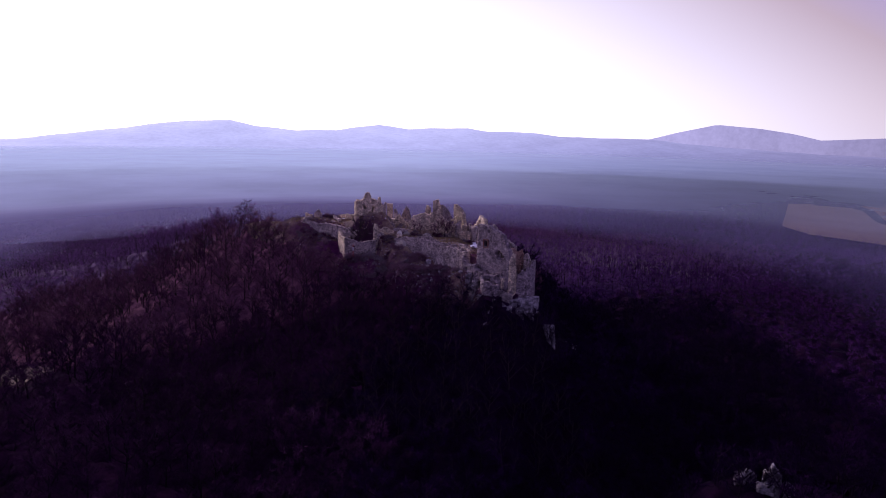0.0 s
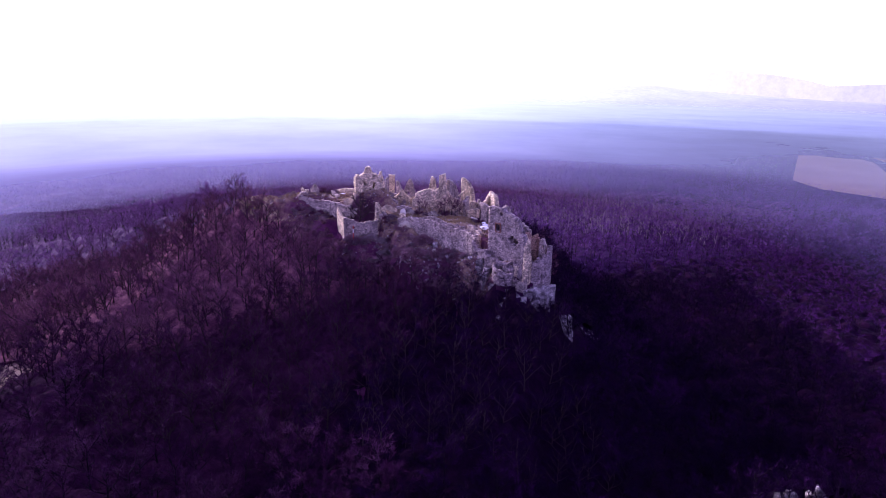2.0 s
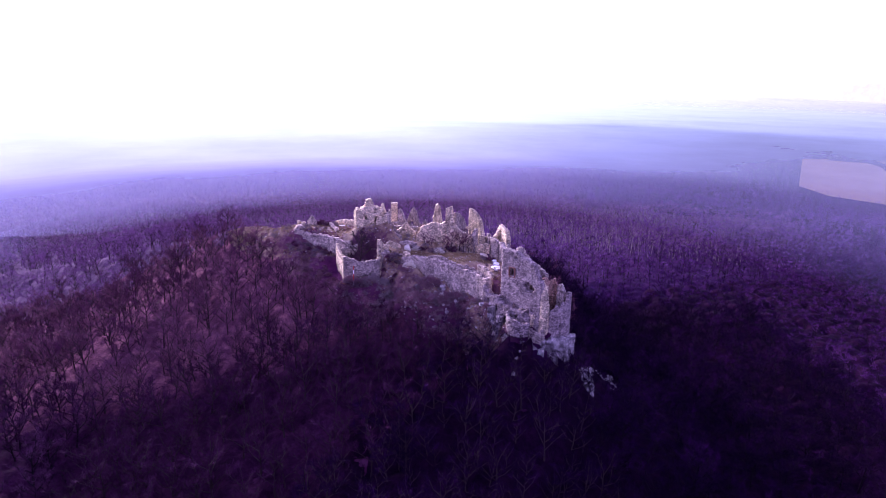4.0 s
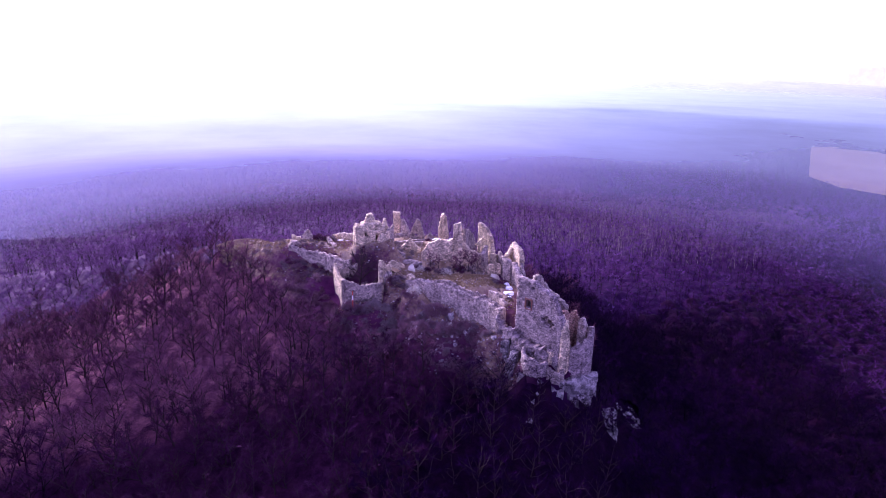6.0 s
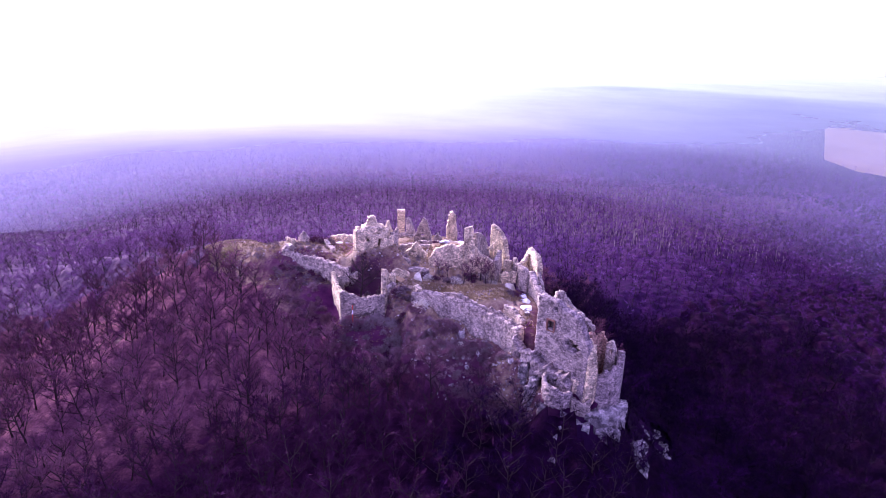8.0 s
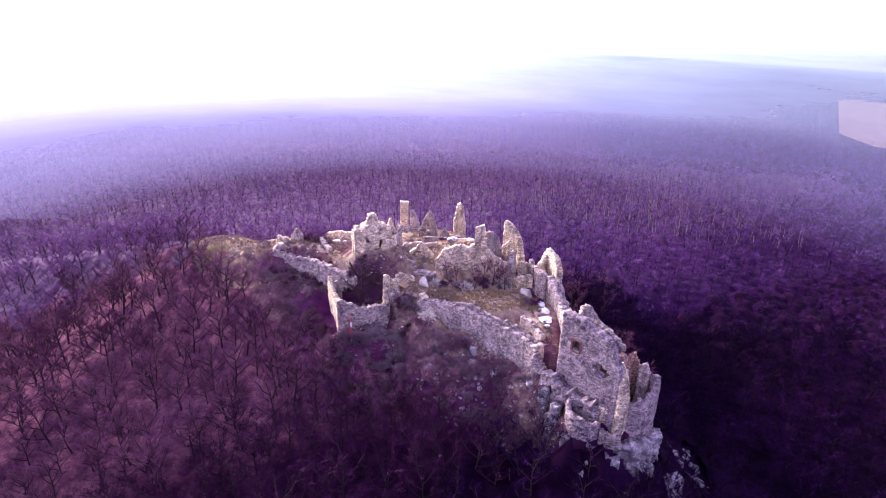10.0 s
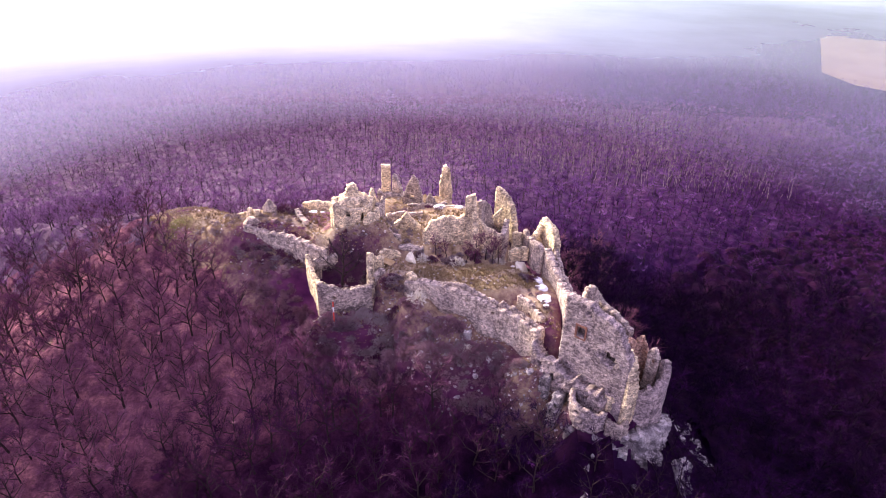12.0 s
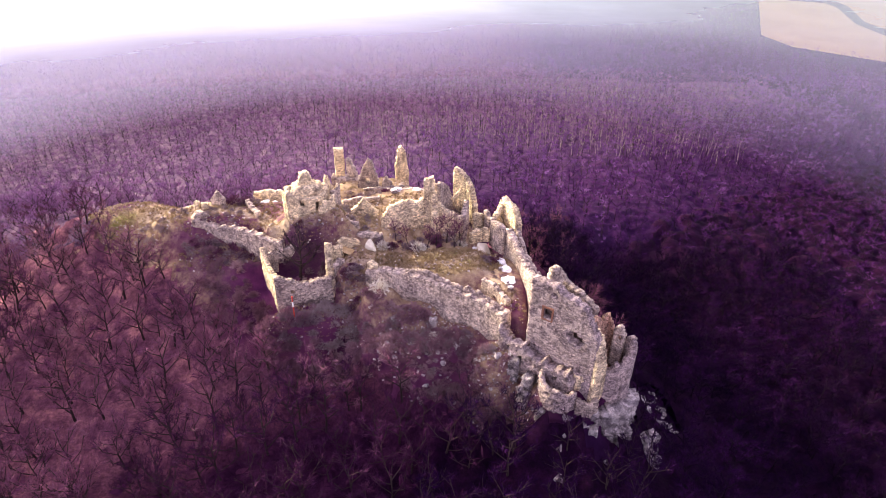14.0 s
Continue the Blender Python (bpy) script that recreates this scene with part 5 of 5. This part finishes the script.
for cx, cy, rx, ry, count, size in SCRUB:
    for k in range(count):
        w, q = rs.uniform(0, 6.28), math.sqrt(rs.random())
        x, y, s = cx + rx * q * math.cos(w), cy + ry * q * math.sin(w), size * rs.uniform(0.6, 1.35)
        if inside(x, y, CASTLE) and y > -42 and single < 200:
            single += 1
            shrub(x, y, s, TWIGS_GREY if rs.random() < 0.55 else TWIGS, "leafless grey-brown scrub among the ruins", "leafless scrub")
        else:
            thicket.append((x, y, height(x, y), x, s, 0))
shrub(-60, -9, 0.8, TWIGS_GREY, "leafless grey-brown scrub beside the knoll", "leafless scrub")
sm = SHRUB[TWIGS_GREY.name]
sv, sf = np.empty(len(sm.vertices) * 3), np.empty(len(sm.loops), int)
sm.vertices.foreach_get("co", sv)
sm.loops.foreach_get("vertex_index", sf)
none = (np.zeros((0, 3)), np.zeros((0, 3), int))
scatter("scrub", [(none, (sv.reshape(-1, 3), sf.reshape(-1, 3)))], thicket, TWIGS_GREY, "grey leafless scrub on the slope under the walls", "scrub")
SCRUB_RED = twig_material("reddish_scrub", (0.19, 0.095, 0.13), (0.28, 0.16, 0.19), (0.40, 0.27, 0.28))
thicket = []
for k in range(400):
    x = rs.uniform(-46, 13) if k < 330 else rs.uniform(-15, 13)
    front_y = np.interp(x, [-46, -33, -30, -18, -12, 0, 12], [-17, -27, -36, -36, -37, -42, -54])
    y = front_y - 11 * rs.random()
    thicket.append((x, y, height(x, y), x, rs.uniform(0.5, 1.5), 0))
scatter("scrub", [(none, (sv.reshape(-1, 3), sf.reshape(-1, 3)))], thicket, SCRUB_RED, "reddish leafless scrub on the slope below the castle", "scrub")
# tufts growing on the wall heads
for line, count in (([(-12, -32.2, 10.4), (-7, -34.4, 10.6), (-1, -37.4, 10.8), (5, -41, 9.7), (11, -47, 9.0)], 26),
                    ([(-30, -33.2, 9.2), (-18.6, -33.2, 9.2)], 14), ([(-46, -14, 13.4), (-37, -16.2, 12.2), (-29, -20, 11.6)], 14)):
    p = np.array(line)
    for k in range(count):
        u = rs.uniform(0, len(p) - 1)
        i = min(int(u), len(p) - 2)
        q = p[i] + (p[i + 1] - p[i]) * (u - i)
        shrub(q[0] + rs.uniform(-0.4, 0.4), q[1] + rs.uniform(-0.2, 0.6), rs.uniform(0.3, 0.7), TWIGS_GREY if k % 3 else TWIGS,
              "dry tuft growing on the wall head", "wall tufts", q[2] - 0.1)

# fallen stones and dry grass all over the ruins
LITTERED = [  # centre, half-axes, stones, grass clumps
    (-4, -12, 18, 9, 420, 1500), (2, -30, 14, 5, 200, 1500), (-12, -27, 7, 4, 160, 300), (-40, -11, 13, 6, 200, 700), (-40, -19, 12, 3, 160, 500),
    (-66, -1, 12, 7, 160, 900), (-60, -10, 9, 4, 260, 300), (-8, 8, 16, 9, 380, 900), (-1, -43, 14, 4, 420, 120), (10, -55, 7, 6, 420, 300), (-24, -38, 9, 3, 120, 300), (22, -53, 4, 6, 120, 60),
    (13, -44, 2.5, 6, 20, 120), (-22, -21, 7, 3, 120, 300), (-15, -34, 3, 3, 90, 200),
]
rg = np.random.RandomState(53)
lump = rock_mesh("stone", 1, 1, 0.7, 9, STONE, 1)
lv, lf = np.empty(len(lump.vertices) * 3), np.empty(len(lump.loops), int)
lump.vertices.foreach_get("co", lv)
lump.loops.foreach_get("vertex_index", lf)
stones, clumps = [], []
for cx, cy, rx, ry, ns, ng in LITTERED:
    for count, out in ((ns, stones), (ng, clumps)):
        w, q = rg.uniform(0, 6.28, count), np.sqrt(rg.uniform(0, 1, count))
        x, y = cx + rx * q * np.cos(w), cy + ry * q * np.sin(w)
        size = 0.14 + 0.38 * rg.uniform(0, 1, count) ** 3 if out is stones else rg.uniform(0.25, 0.6, count)
        out.append(np.c_[x, y, terrain(x, y), rg.uniform(0, 6.28, count), size, 0 * x])
scatter("fallen_stones", [(none, (lv.reshape(-1, 3), lf.reshape(-1, 3)))], np.concatenate(stones), PALE_ROCK, "fallen stones strewn over the ruins", "stones")
blade_v, blade_f = [], []
for k in range(9):
    w, r = 2.4 * k, 0.15 + 0.1 * (k % 4)
    c, s = math.cos(w), math.sin(w)
    blade_v += [(c * r - s * 0.11, s * r + c * 0.11, 0), (c * r + s * 0.11, s * r - c * 0.11, 0), (c * r * 2.6, s * r * 2.6, 0.75)]
    blade_f.append((3 * k, 3 * k + 1, 3 * k + 2))
STRAW = twig_material("dry_grass", (0.26, 0.18, 0.10), (0.42, 0.32, 0.17), (0.56, 0.46, 0.27))
scatter("dry_grass", [(none, (np.array(blade_v), np.array(blade_f)))], np.concatenate(clumps), STRAW, "tan dry grass tufts round the ruins", "grass")


# dense brushwood crowns that close the woods under the taller trees
def canopy_material(name, kinds):
    """Massed bare crowns: one run of brushwood colours, painted dark where shaded and pale where hazy, by place."""
    m, nt, b = material(name, 0.97)
    att = nt.nodes.new("ShaderNodeAttribute")
    att.attribute_name = "light_tone"
    fine, mid = noise_node(nt, 1.7, 7, 0.85), noise_node(nt, 0.32, 7, 0.72)
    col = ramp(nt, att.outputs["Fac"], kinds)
    col = mix(nt, 0.9, col, ramp(nt, mid, [(0.34, (0.40, 0.32, 0.48)), (0.5, (0.92, 0.88, 0.95)), (0.66, (1.7, 1.9, 1.5))]), "MULTIPLY")
    col = mix(nt, 0.9, col, ramp(nt, fine, [(0.36, (0.45, 0.42, 0.45)), (0.5, (0.9, 0.9, 0.9)), (0.64, (1.35, 1.35, 1.35))]), "MULTIPLY")
    nt.links.new(col, b.inputs["Base Color"])
    bump(nt, b, fine, 0.8, 0.35)
    return m


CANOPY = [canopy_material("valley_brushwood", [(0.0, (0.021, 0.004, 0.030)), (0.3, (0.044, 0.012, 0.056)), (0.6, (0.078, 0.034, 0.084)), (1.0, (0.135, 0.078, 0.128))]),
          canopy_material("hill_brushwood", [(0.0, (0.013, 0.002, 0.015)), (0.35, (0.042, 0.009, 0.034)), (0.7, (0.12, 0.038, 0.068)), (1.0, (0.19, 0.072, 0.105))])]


def within(x, y, poly):
    hit = np.zeros(x.shape, bool)
    for (ax, ay), (bx, by) in zip(poly, poly[1:] + poly[:1]):
        if ay != by:
            hit ^= ((ay > y) != (by > y)) & (x < (bx - ax) * (y - ay) / (by - ay) + ax)
    return hit


kx, ky = np.meshgrid(np.arange(-330, 331, 1.3), np.arange(-140, 336, 1.3))
CELL = 4.6
rc = np.random.RandomState(61)
jit = rc.uniform(-0.45, 0.45, (160, 120, 2))
lot = rc.uniform(0, 1, (160, 120))
ci, cj = np.floor((kx + 340) / CELL).astype(int), np.floor((ky + 150) / CELL).astype(int)
crown, tone = np.zeros(kx.shape), np.zeros(kx.shape)
for di in (-1, 0, 1):
    for dj in (-1, 0, 1):
        i, j = np.clip(ci + di, 0, 159), np.clip(cj + dj, 0, 119)
        px, py = (i + 0.5 + jit[i, j, 0]) * CELL - 340, (j + 0.5 + jit[i, j, 1]) * CELL - 150
        dome = np.sqrt(np.maximum(1 - ((kx - px) ** 2 + (ky - py) ** 2) / 3.9 ** 2, 0)) * (0.65 + 0.35 * lot[i, j])
        tone = np.where(dome > crown, lot[i, j], tone)
        crown = np.maximum(crown, dome)
ground_z = terrain(kx, ky)
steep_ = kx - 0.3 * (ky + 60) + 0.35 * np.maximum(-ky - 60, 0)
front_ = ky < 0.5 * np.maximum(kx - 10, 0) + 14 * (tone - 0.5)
# shade painted on the lower and steep hillside, haze paling behind the ridge
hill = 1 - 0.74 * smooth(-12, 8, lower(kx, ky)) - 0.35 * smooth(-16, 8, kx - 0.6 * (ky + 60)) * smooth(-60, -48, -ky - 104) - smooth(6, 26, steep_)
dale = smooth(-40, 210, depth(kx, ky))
light_tone = np.clip(np.where(front_, hill, dale) + 0.16 * (tone - 0.5), 0, 1)
kind = front_.astype(int)
tall = np.where(front_, 1.8 + 2.7 * smooth(0.5, 0.1, light_tone), 1.8 + 1.5 * smooth(0.3, 0.0, light_tone))
kz = ground_z - 0.4 + tall * crown + 0.35 * crown * wave(kx, ky, 63, 1.1)
open_ = within(kx, ky, TREELESS) | (np.hypot(kx + 112, ky + 80) < 8) | (np.hypot(kx - 80, ky + 119) < 8) | (np.hypot(kx - 24, ky + 65) < 2.5)
open_ |= np.hypot((kx - 48) / 4, (ky + 44) / 8) < 1  # scree on the steep side
open_ |= np.abs(kx) > 150 + 0.75 * (ky + 230)
nr, nc = kx.shape
idx = np.arange(nr * nc).reshape(nr, nc)
quads = np.stack([idx[:-1, :-1], idx[:-1, 1:], idx[1:, 1:], idx[1:, :-1]], -1).reshape(-1, 4)
pts = np.stack([kx, ky, kz], -1).reshape(-1, 3)
quads = quads[~open_.ravel()[quads].any(1)]
for k, label in enumerate(("dense purple-grey brushwood crowns in the valley, shade and haze painted in", "dense reddish brushwood between the trees, darkened by painted shade")):
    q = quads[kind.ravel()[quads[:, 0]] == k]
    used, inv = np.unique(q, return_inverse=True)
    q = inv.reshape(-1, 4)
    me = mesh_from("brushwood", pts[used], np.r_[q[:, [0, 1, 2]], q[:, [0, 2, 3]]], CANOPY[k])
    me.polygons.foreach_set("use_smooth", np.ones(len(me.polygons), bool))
    me.attributes.new("light_tone", "FLOAT", "POINT").data.foreach_set("value", light_tone.ravel()[used].astype(np.float32))
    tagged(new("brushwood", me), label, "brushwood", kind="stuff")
